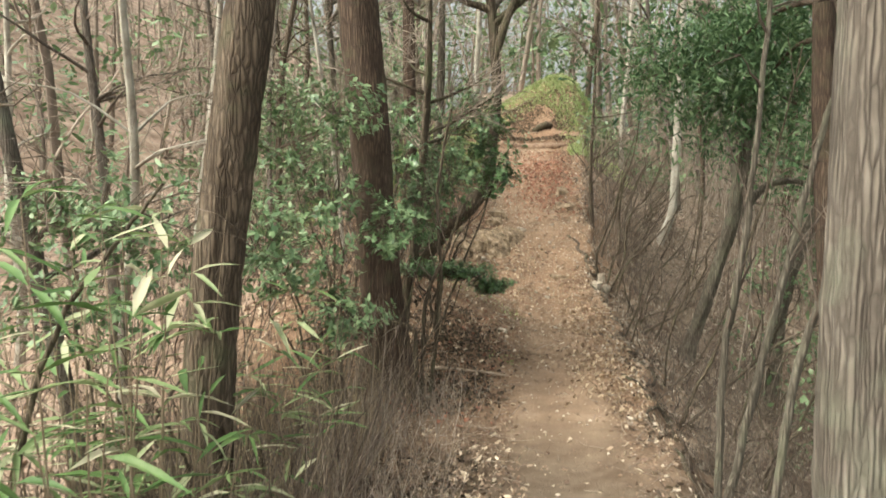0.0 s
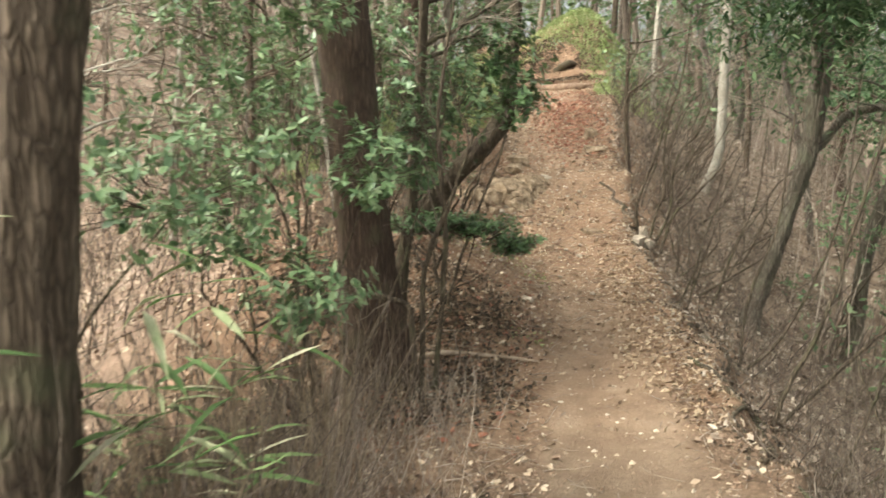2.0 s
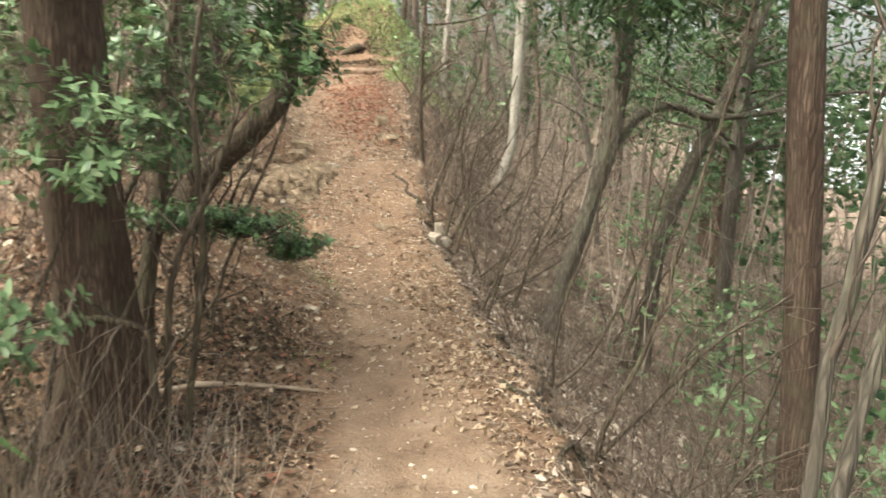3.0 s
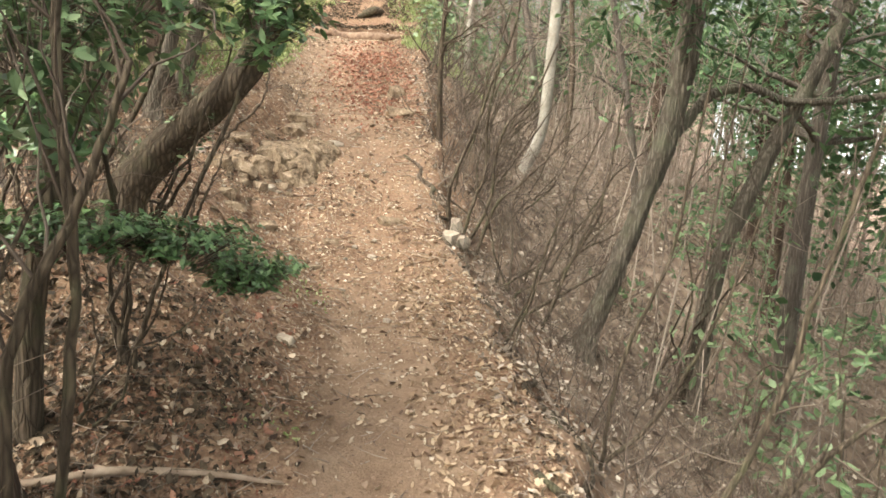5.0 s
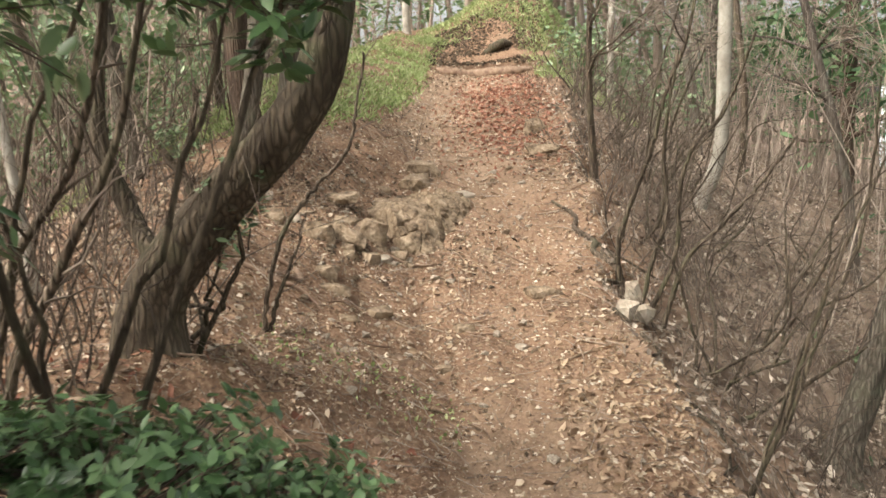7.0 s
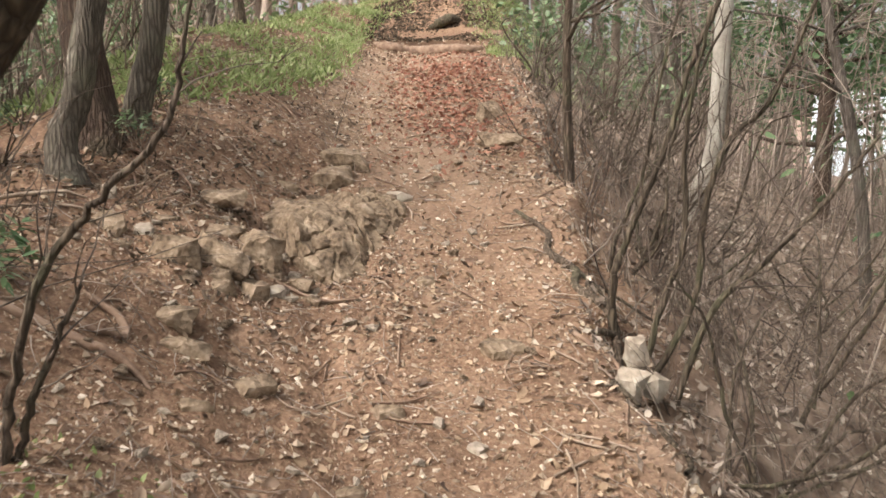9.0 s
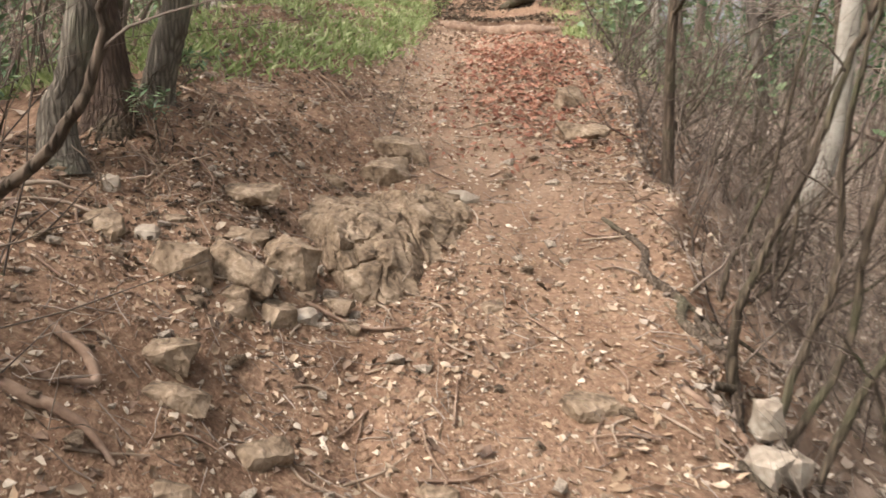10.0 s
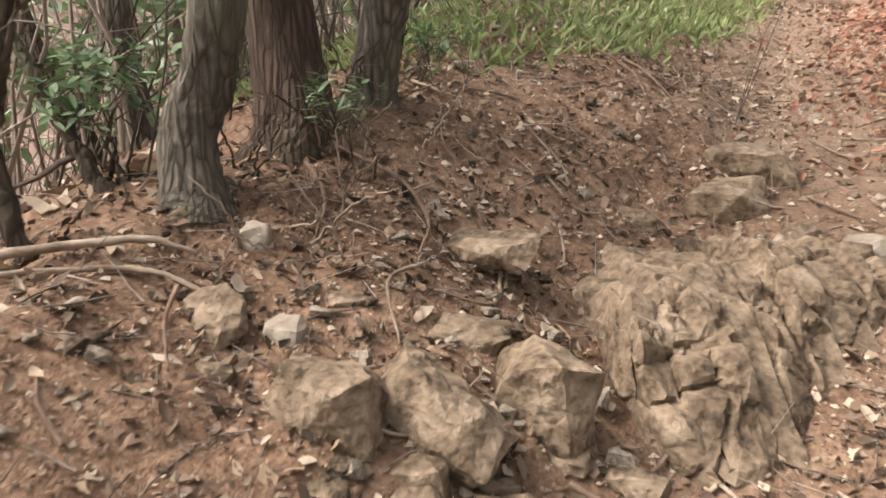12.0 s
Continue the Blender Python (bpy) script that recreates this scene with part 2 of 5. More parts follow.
# ---- shape building ----
class Shape:
    """Collects vertices and faces, then becomes one mesh."""

    def __init__(self):
        self.v, self.f, self.n = [], [], 0

    def add(self, verts, *faces):
        verts = np.asarray(verts, float).reshape(-1, 3)
        for q in faces:
            q = np.asarray(q, int)
            if len(q):
                self.f.append(q + self.n)
        self.v.append(verts)
        self.n += len(verts)
        return self

    def mesh(self, name, mat, base=(0, 0, 0), flat=False):
        me = bpy.data.meshes.new(name)
        v = np.concatenate(self.v) - np.asarray(base)
        sizes = np.concatenate([np.full(len(q), q.shape[1]) for q in self.f])
        loops = np.concatenate([q.ravel() for q in self.f])
        me.vertices.add(len(v))
        me.vertices.foreach_set("co", v.ravel())
        me.loops.add(len(loops))
        me.loops.foreach_set("vertex_index", loops)
        me.polygons.add(len(sizes))
        me.polygons.foreach_set("loop_start", np.r_[0, np.cumsum(sizes)[:-1]])
        me.polygons.foreach_set("loop_total", sizes)
        me.polygons.foreach_set("use_smooth", np.full(len(sizes), not flat))
        me.materials.append(mat)
        me.update(calc_edges=True)
        me.validate()
        return me


def thing(name, at, label, category, group="", kind=""):
    e = new(name)
    e.location = at
    e.empty_display_size = 0.1
    return tagged(e, label, category, group, kind)


def part(name, shape, mat, parent, label="", flat=False):
    root = parent
    while root.parent:
        root = root.parent
    ob = new(name, shape.mesh(name, mat, root.location, flat))
    ob.parent = parent
    return tagged(ob, label)


def single(name, shape, mat, at, label, category, group="", kind="", flat=False):
    ob = new(name, shape.mesh(name, mat, at, flat))
    ob.location = at
    return tagged(ob, label, category, group, kind)


def spline(pts, n):
    """A smooth line through the points, n steps each."""
    p = np.asarray(pts, float)
    p = np.vstack([2 * p[0] - p[1], p, 2 * p[-1] - p[-2]])
    out = []
    for a, b, c, d in zip(p, p[1:], p[2:], p[3:]):
        for k in np.arange(n) / n:
            out.append(0.5 * (2 * b + (c - a) * k + (2 * a - 5 * b + 4 * c - d) * k * k + (3 * b - a - 3 * c + d) * k**3))
    return np.array(out + [p[-2]])


def tube(shape, pts, radii, sides=8, steps=4, knobs=0.0, ridge=0.0, seed=0, flare=0.0, wobble=0.0):
    """A tapered limb along the points. ridge: depth of bark ridges; flare: widening at the foot."""
    r = np.random.RandomState(seed)
    c = spline(pts, steps)
    if wobble:
        c[1:-1] += r.normal(0, wobble, (len(c) - 2, 3))
    rad = np.interp(np.linspace(0, 1, len(c)), np.linspace(0, 1, len(radii)), radii)
    d = np.gradient(c, axis=0)
    d /= np.linalg.norm(d, axis=1)[:, None] + 1e-9
    side = np.cross(d[0], (0.31, 0.95, 0.05) if abs(d[0][1]) < 0.9 else (1, 0, 0))
    rings = []
    ang = np.linspace(0, 2 * np.pi, sides, endpoint=False)
    groove = r.uniform(-1, 1, sides) if ridge else np.zeros(sides)
    toes = 0.5 + 0.5 * np.sin(ang * 4 + r.uniform(0, 6))
    for n in range(len(c)):
        side = side - d[n] * (side @ d[n])
        side /= np.linalg.norm(side) + 1e-9
        up = np.cross(d[n], side)
        if ridge:
            groove = np.clip(groove + r.normal(0, 0.35, sides), -1, 1)
        w = rad[n] * (1 + knobs * r.normal(0, 1)) + ridge * groove
        if flare:
            low = math.exp(-np.linalg.norm(c[n] - c[0]) / (flare * 1.4))
            w = w + flare * low * (0.35 + 0.65 * toes)
        rings.append(c[n] + (np.cos(ang) * w)[:, None] * side + (np.sin(ang) * w)[:, None] * up)
    v = np.concatenate(rings + [c[-1:] + d[-1] * rad[-1]])
    i = np.arange(sides)
    j = (i + 1) % sides
    q = np.concatenate([np.stack([k * sides + i, k * sides + j, (k + 1) * sides + j, (k + 1) * sides + i], 1) for k in range(len(c) - 1)])
    top = (len(c) - 1) * sides
    shape.add(v, q, np.stack([top + i, top + j, np.full(sides, len(v) - 1)], 1))
    return c


def unit(a):
    return a / (np.linalg.norm(a, axis=-1, keepdims=True) + 1e-9)


def twigs(shape, p, d, length, radius, r, bend=0.25, rings=4):
    """Many thin three-sided twigs at once: starts p, ways d."""
    n = len(p)
    d = unit(d)
    a = unit(np.cross(d, r.normal(0, 1, (n, 3))))
    b = np.cross(d, a)
    sway = r.normal(0, bend, (n, 2))
    kink = r.normal(0, bend * 0.5, (n, rings, 2))
    rows = []
    for k in range(rings):
        s = k / (rings - 1)
        off = (sway[:, :1] * s * s + kink[:, k, :1] * s * 0.4) * a + (sway[:, 1:] * s * s + kink[:, k, 1:] * s * 0.4) * b
        c = p + np.reshape(length, (-1, 1)) * (s * d + off)
        w = np.reshape(radius, (-1, 1)) * (1 - 0.75 * s)
        for ang in (0, 2.094, 4.189):
            rows.append(c + w * (math.cos(ang) * a + math.sin(ang) * b))
    v = np.stack(rows, 1)
    base = (np.arange(n) * rings * 3)[:, None]
    quads = []
    for k in range(rings - 1):
        for s in range(3):
            quads.append(base + np.array([k * 3 + s, k * 3 + (s + 1) % 3, k * 3 + 3 + (s + 1) % 3, k * 3 + 3 + s]))
    shape.add(v.reshape(-1, 3), np.concatenate(quads))
    return v[:, -3:].mean(1)


def leaves(shape, p, d, up, length, width, fold=0.25, droop=0.15, crumple=None):
    """Many leaves at once: foot p, way d, upper side up; pointed, folded along the midrib and curved."""
    n = len(p)
    if not n:
        return
    d = unit(d)
    s = unit(np.cross(d, up))
    u = np.cross(s, d)
    L, W = np.reshape(length, (-1, 1)) * np.ones((n, 1)), np.reshape(width, (-1, 1)) * np.ones((n, 1))
    mid = p + d * L * 0.5 - u * fold * W * 0.5
    v = np.stack([p, p + d * L * 0.32 + s * W * 0.5, p + d * L * 0.68 + s * W * 0.42 - u * droop * L * 0.4, p + d * L - u * droop * L,
                  p + d * L * 0.68 - s * W * 0.42 - u * droop * L * 0.4, p + d * L * 0.32 - s * W * 0.5, mid - u * droop * L * 0.2], 1)
    if crumple is not None:
        v = v + crumple.normal(0, 0.065, v.shape) * L[:, None]
    base = (np.arange(n) * 7)[:, None]
    tri = np.concatenate([base + np.array(t) for t in ((0, 1, 6), (1, 2, 6), (2, 3, 6), (3, 4, 6), (4, 5, 6), (5, 0, 6))])
    shape.add(v.reshape(-1, 3), tri)


def whorls(shape, tips, ways, r, count=7, length=0.09, width=0.03, lift=0.35):
    """Leaves standing round each shoot tip, as on evergreen shrubs."""
    n = len(tips)
    p, d = np.repeat(tips, count, 0), np.repeat(unit(ways), count, 0)
    a = unit(r.normal(0, 1, (n * count, 3)))
    out = unit(a - d * (a * d).sum(1)[:, None])
    go = out + d * r.uniform(lift - 0.35, lift + 0.45, (n * count, 1))
    leaves(shape, p + d * r.uniform(-0.05, 0.015, (n * count, 1)), go, d + 0.4 * r.normal(0, 1, (n * count, 3)) + (0, 0, 0.5), length * r.uniform(0.6, 1.2, n * count), width * r.uniform(0.75, 1.25, n * count))


def rock_shape(shape, at, size, seed, turn=0.0, tilt=0.0, rough=0.06, cuts=2, points=16, boxy=0.7, crack=0.0, corners=None, columns=1.0, grain=0.03):
    """A broken stone: a hull of random points, split and roughened. Rests with its lower third in the soil."""
    r = np.random.RandomState(seed)
    bm = bmesh.new()
    pts = unit(r.normal(0, 1, (points, 3))) * r.uniform(0.78, 1.0, (points, 1))
    pts = np.sign(pts) * np.abs(pts) ** boxy
    for q in pts if corners is None else (np.array(corners) - at) / (np.array(size) * 0.5):
        bm.verts.new(q * np.array(size) * 0.5)
    hull = bmesh.ops.convex_hull(bm, input=bm.verts[:])
    bmesh.ops.delete(bm, geom=[g for g in hull["geom_interior"] if isinstance(g, bmesh.types.BMVert)], context="VERTS")
    if corners is None:
        bmesh.ops.subdivide_edges(bm, edges=bm.edges[:], cuts=cuts, use_grid_fill=True)
        bmesh.ops.triangulate(bm, faces=bm.faces[:])
    for _ in range(0 if corners is None else 7):
        long = [e for e in bm.edges if e.calc_length() > grain]
        if not long:
            break
        bmesh.ops.subdivide_edges(bm, edges=long, cuts=1)
        bmesh.ops.triangulate(bm, faces=bm.faces[:])
        bmesh.ops.beautify_fill(bm, faces=bm.faces[:], edges=[e for e in bm.edges if len(e.link_faces) == 2 and e.calc_face_angle(1) < 0.02])
    m = Matrix.Translation(at) @ Euler((tilt, tilt * 0.4, turn)).to_matrix().to_4x4()
    s = max(size)
    for v in bm.verts:
        w = v.co / s * 3.1 + Vector((seed * 1.7, 0, seed))
        v.co += (v.co.normalized() * noise.noise(w) + noise.noise_vector(w * 2.7) * 0.45) * rough * s
        if crack:
            far_off, cells = noise.voronoi(Vector((v.co.x, v.co.y, v.co.z * columns)) / s * crack + Vector((seed * 0.37, seed * 0.11, 0)))
            step = noise.noise(cells[0] * 7.3) * (0.07 if columns == 1 else 0.06)
            gap = max(0.0, 1 - (far_off[1] - far_off[0]) / 0.16)
            v.co += v.co.normalized() * (step - (0.05 if columns == 1 else 0.014) * gap) * s
    bm.verts.ensure_lookup_table()
    v = [tuple(m @ q.co) for q in bm.verts]
    f = [[q.index for q in face.verts] for face in bm.faces]
    bm.free()
    shape.add(v, f)
    return shape


# ---- terrain ----
def smooth(a, b, t):
    k = np.clip((t - a) / (b - a), 0, 1)
    return k * k * (3 - 2 * k)


# Height of the trail along its length.
TRAIL_Y = [-40, -12, -2, 0, 2, 4, 6, 8, 9.5, 10.5, 11.5, 12, 13, 14, 16, 18, 20, 21, 22, 26, 40, 90]
TRAIL_Z = [1.5, 0.7, 0.15, -0.01, -0.2, -0.27, -0.32, -0.3, -0.24, -0.1, 0.17, 0.36, 0.72, 1.03, 1.6, 2.06, 2.3, 2.48, 2.75, 3.4, 5.5, 11]
_fine = np.arange(-60, 120, 0.05)
_rise = np.interp(_fine, TRAIL_Y, TRAIL_Z)
_bell = np.exp(-0.5 * (np.arange(-24, 25) / 8) ** 2)
_rise = np.convolve(np.pad(_rise, 24, mode="edge"), _bell / _bell.sum(), mode="valid")


def trail_z(y):
    return np.interp(y, _fine, _rise)


def trail_x(y):
    return np.interp(y, [-5, 0, 3, 5, 7.5, 9.3, 11.7, 12.7, 14, 16, 20, 30], [0.1, 0.12, 0.2, 0.22, 0.22, 0.2, 0.28, 0.26, -0.25, -0.45, -0.15, 0.3])


def edge_x(y):
    return np.interp(y, [-5, 6, 8, 10, 11.2, 13, 15, 20, 30], [0.8, 0.9, 1.0, 0.95, 0.8, 0.8, 0.9, 1.1, 1.2]) + 0.055 * np.sin(y * 4.3) * np.sin(y * 1.7 + 1) + 0.025 * np.sin(y * 11.7 + 1)


def ripple(x, y, f, seed):
    """Cheap smooth noise, about -1 to 1."""
    r = np.random.RandomState(seed)
    out = 0 * x
    for n in range(5):
        a, p, k = r.uniform(0, 6.28), r.uniform(0, 6.28), f * r.uniform(0.6, 1.7)
        out = out + np.sin(k * (x * math.cos(a) + y * math.sin(a)) + p + 1.3 * np.sin(0.6 * k * (x * math.sin(a) - y * math.cos(a)) + 2 * p))
    return out / 2.6


def height(x, y):
    x, y = np.asarray(x, float), np.asarray(y, float)
    z = trail_z(y)
    # Bank on the left of the trail, then the fall into a hollow and the far hillside.
    foot = np.interp(y, [6, 9, 10.6, 12, 14, 18], [-0.1, -0.05, -0.35, -0.62, -0.75, -0.7])
    bank = 0.52 * np.clip(foot - x, 0, 1.25) * smooth(6.9, 8.4, y) * np.interp(y, [14, 18], [1, 0.6])
    z = z + bank
    left = np.maximum(0, np.interp(y, [5, 8, 10], [-1.1, -1.6, -2.2]) - x)
    z = z - np.interp(left, [0, 0.5, 2, 6, 10, 14, 40, 120], [0, 0.12, 0.8, 2.4, 3.0, 2.0, -14, -22])
    # The steep drop on the right.
    right = np.maximum(0, x - edge_x(y))
    z = z - np.interp(right, [0, 0.05, 0.13, 0.5, 1, 2.2, 4.5, 10, 30, 60, 150, 400, 900], [0, 0.03, 0.17, 0.42, 0.78, 1.4, 2.5, 5, 13, 18, 20, 4, -20])
    off = smooth(0.3, 0.8, np.abs(x - trail_x(y)))
    near = np.exp(-(((x) / 14) ** 2)) 
    z = z + near * (0.012 + 0.035 * off) * ripple(x, y, 3.1, 3) + near * (0.006 + 0.016 * off) * ripple(x, y, 9, 4)
    # Clods and trodden lumps.
    z = z + near * (0.004 + 0.01 * off) * ripple(x, y, 24, 6)
    # A slight hollow worn by feet.
    z = z - 0.035 * np.exp(-(((x - trail_x(y)) / 0.3) ** 2))
    # The root step across the trail far up.
    z = z + 0.16 * smooth(20.3, 20.5, y) * np.exp(-((x / 3) ** 2)) + 1.35 * smooth(20.9, 24, y) * np.exp(-(((x - 0.6) / 1.5) ** 2)) * np.exp(-((np.maximum(y - 24, 0) / 6) ** 2))
    return z


# ---- ground: one sheet from the trail to the horizon ----
def ground_sheet():
    def steps(fine_from, fine_to, fine, lo, hi):
        mid = np.arange(fine_from, fine_to, fine)
        out, d = [mid[-1]], fine
        while out[-1] < hi:
            d *= 1.14
            out.append(out[-1] + d)
        back, d = [mid[0]], fine
        while back[-1] > lo:
            d *= 1.14
            back.append(back[-1] - d)
        return np.concatenate([back[:0:-1], mid, out[1:]])

    xs, ys = steps(-2.6, 2.4, 0.045, -900, 900), steps(-0.5, 17, 0.05, -600, 1500)
    X, Y = np.meshgrid(xs, ys)
    Z = height(X, np.clip(Y, -60, 110))
    nx, ny = len(xs), len(ys)
    i = (np.arange(ny - 1)[:, None] * nx + np.arange(nx - 1)).ravel()
    s = Shape().add(np.stack([X, Y, Z], -1).reshape(-1, 3), np.stack([i, i + 1, i + nx + 1, i + nx], 1))
    ob = new("ground", s.mesh("ground", SOIL))
    half = np.interp(Y, [-5, 8, 10, 11.5, 13, 16, 20, 24], [0.33, 0.33, 0.33, 0.42, 0.62, 0.62, 0.5, 0.4])
    # Also scaled along y: shade at the start, brighter light after, as soil colour.
    worn = np.interp(Y, [0, 3, 6, 9.5, 11, 13, 14, 17], [0.3, 0.4, 1, 0.55, 0.25, 0.4, 0.7, 0.7]) * (1 - smooth(half - 0.14, half + 0.3, np.abs(X - trail_x(Y))))
    worn = worn * (1 - smooth(20.1, 20.6, Y))
    a = ob.data.attributes.new("trodden", "FLOAT", "POINT")
    a.data.foreach_set("value", worn.ravel().astype(np.float32))
    b = ob.data.attributes.new("hillside", "FLOAT", "POINT")
    b.data.foreach_set("value", np.maximum(smooth(2.5, 5, -X), smooth(26, 34, Y)).ravel().astype(np.float32))
    c = ob.data.attributes.new("steep", "FLOAT", "POINT")
    c.data.foreach_set("value", smooth(-0.25, 0.9, X - edge_x(Y) + 0.2 * ripple(X, Y, 5.0, 17)).ravel().astype(np.float32))
    # Weight of the painted shade, fading out between y 3.5 and 7.2.
    d = ob.data.attributes.new("start_shade", "FLOAT", "POINT")
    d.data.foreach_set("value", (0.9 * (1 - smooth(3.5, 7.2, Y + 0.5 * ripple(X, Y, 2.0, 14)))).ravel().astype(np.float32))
    return tagged(ob, "brown leaf-strewn woodland soil with a trodden tan dirt trail", "ground", kind="structure")


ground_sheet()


def on(x, y, up=0.0):
    return (x, y, float(height(x, y)) + up)


# ---- trees ----
def side_limbs(owner, bark, c, rad, r, count, low, high, reach, rise=0.35, sides=5, spread=(0, 6.28)):
    """Limbs off a trunk line c between two heights; returns their tips and ways."""
    tips, ways = [], []
    ok = [k for k in range(len(c) - 1) if low < c[k][2] < high]
    for _ in range(count if ok else 0):
        k = ok[r.randint(len(ok))]
        a, l = r.uniform(*spread), reach * r.uniform(0.5, 1.1)
        d = np.array([math.cos(a), math.sin(a), rise + r.uniform(-0.15, 0.25)])
        p = c[k]
        mid = p + d * l * 0.5 + r.normal(0, 0.06 * l, 3)
        end = p + d * l + r.normal(0, 0.1 * l, 3)
        s = Shape()
        tube(s, [p, mid, end], [rad * 0.35, rad * 0.2, 0.006], sides, 3, seed=r.randint(9999), wobble=0.01)
        part("limb", s, bark, owner)
        for q, w in ((0.4, 0), (0.7, 1), (1.0, 2)):
            tips.append(p + (end - p) * q)
            ways.append(end - mid)
    return np.array(tips), np.array(ways)


def conifer_crown(shape, tips, r, per=20, size=0.5):
    if len(tips) > 80:
        per, size = 40, 0.7
    n = len(tips) * per
    p = np.repeat(tips, per, 0) + r.normal(0, size * 0.55, (n, 3)) * (1, 1, 0.5)
    d = r.normal(0, 1, (n, 3)) * (1, 1, 0.35) - (0, 0, 0.35)
    leaves(shape, p, d, np.tile((0, 0, 1.0), (n, 1)) + r.normal(0, 0.4, (n, 3)), r.uniform(0.06, 0.15, n), r.uniform(0.014, 0.036, n), droop=0.25)


def bare_crown(shape, tips, ways, r, per=10, length=0.8):
    n = len(tips) * per
    twigs(shape, np.repeat(tips, per, 0), np.repeat(unit(ways), per, 0) + r.normal(0, 0.55, (n, 3)) + (0, 0, 0.25), length * r.uniform(0.4, 1.1, n), r.uniform(0.003, 0.007, n), r)


def tree(name, pts, radii, bark, label, seed, crown="bare", flare=0.06, ridge=0.006, sides=36, limbs=9, low=5.0, high=10.0, reach=1.4, steps=12, extra=(), category="tree", hanging=0):
    r = np.random.RandomState(seed)
    t = thing(name, pts[0], label, category)
    s = Shape()
    c = tube(s, pts, radii, sides, steps, 0.01, ridge, seed, flare)
    part("trunk", s, bark, t)
    low = min(low, pts[0][2] + 0.55 * (pts[-1][2] - pts[0][2]))
    tips, ways = side_limbs(t, bark, c, radii[0], r, limbs, low, high, reach)
    for path, rr in extra:
        e = Shape()
        line = tube(e, path, rr, 10, 7, 0.03, 0.003, seed + 5)
        part("limb", e, bark, t)
        if hanging:
            tips = np.concatenate([tips, np.repeat(line[8:], hanging, 0) + r.normal(0, 0.16, (len(line[8:]) * hanging, 3))])
    if len(tips):
        k = Shape()
        if crown == "conifer":
            conifer_crown(k, tips, r)
            tagged(part("crown", k, CONIFER, t, "dark green conifer foliage"), kind="stuff")
        else:
            bare_crown(k, tips, ways, r)
            tagged(part("crown", k, TWIG_GREY, t, "bare winter twigs"), kind="stuff")
    return t


tree("conifer_tree", [on(-1.72, 3.83, -0.12), (-1.68, 3.81, 0.2), (-1.61, 3.8, 0.9), (-1.52, 3.8, 1.5), (-1.41, 3.8, 2.2), (-1.2, 3.85, 3.6), (-1.0, 3.9, 6), (-0.95, 3.9, 9)],
     [0.14, 0.13, 0.122, 0.118, 0.115, 0.1, 0.075, 0.03], BARK_BROWN, "slender conifer with deeply ridged brown bark beside the trail", 11, "conifer", 0.05, 0.009, limbs=34, reach=2.3)
tree("conifer_tree", [on(-1.3, 6.75, -0.12), (-1.3, 6.73, 0.1), (-1.34, 6.7, 0.7), (-1.38, 6.7, 1.4), (-1.43, 6.7, 2.2), (-1.5, 6.7, 3.2), (-1.6, 6.8, 6), (-1.6, 6.9, 10)],
     [0.2, 0.185, 0.175, 0.17, 0.17, 0.165, 0.13, 0.05], BARK_RED, "stout tree with reddish brown bark and a spreading root foot", 12, "conifer", 0.22, 0.009, 32, 14)
tree("conifer_tree", [on(0.985, 2.45, -0.12), (0.985, 2.45, 0.3), (0.985, 2.45, 1.2), (1.0, 2.45, 2.2), (1.0, 2.5, 4), (1.05, 2.6, 10)],
     [0.15, 0.138, 0.132, 0.128, 0.11, 0.05], BARK_GREY, "straight conifer with pale grey fibrous bark at the trail edge", 13, "conifer", 0.05, 0.008, 30, 34, reach=2.3, steps=14)
tree("conifer_tree", [on(2.6, 7.05, -0.15), (2.56, 7.05, -0.3), (2.46, 7.05, 1.2), (2.4, 7.05, 2.2), (2.36, 7.05, 4.5), (2.4, 7.1, 9)],
     [0.115, 0.105, 0.098, 0.092, 0.075, 0.03], BARK_RED, "slim conifer with grey-brown peeling bark on the steep slope", 14, "conifer", 0.03, 0.006,
     extra=[([(2.47, 7.05, 3.0), (2.3, 8.0, 3.1), (1.9, 8.9, 2.85), (1.2, 9.4, 2.65)], [0.03, 0.025, 0.018, 0.006]), ([(2.47, 7.05, 2.7), (2.45, 8.1, 2.75), (2.3, 8.9, 2.4), (2.1, 9.4, 2.2)], [0.03, 0.022, 0.016, 0.006]),
            ([(2.47, 7.05, 3.5), (2.6, 8.2, 3.5), (2.5, 9.1, 3.1), (2.2, 9.6, 2.9)], [0.03, 0.022, 0.016, 0.006])], hanging=5)
tree("deciduous_tree", [on(1.95, 10.66, -0.12), (2.06, 10.68, -0.6), (2.24, 10.7, -0.1), (2.42, 10.7, 0.52), (2.58, 10.7, 1.1), (2.66, 10.7, 1.7), (2.75, 10.75, 2.5), (3.0, 10.9, 4.5), (3.2, 11, 7)],
     [0.12, 0.085, 0.078, 0.08, 0.098, 0.1, 0.09, 0.06, 0.03], BARK_LICHEN, "leaning forked tree with mossy grey-brown bark below the trail", 15, "bare", 0.07, 0.014, 24, 14, 2.6, 7, 1.5,
     extra=[([(2.58, 10.72, 1.02), (2.78, 10.85, 1.16), (3.0, 10.9, 1.4), (3.36, 10.9, 1.48), (3.75, 10.9, 1.38), (4.6, 10.9, 1.48), (5.4, 11, 1.7)], [0.06, 0.052, 0.045, 0.04, 0.035, 0.03, 0.015]),
            ([(2.62, 10.7, 1.5), (2.58, 10.6, 2.0), (2.5, 10.5, 2.8), (2.4, 10.4, 4.0)], [0.05, 0.045, 0.04, 0.02])])
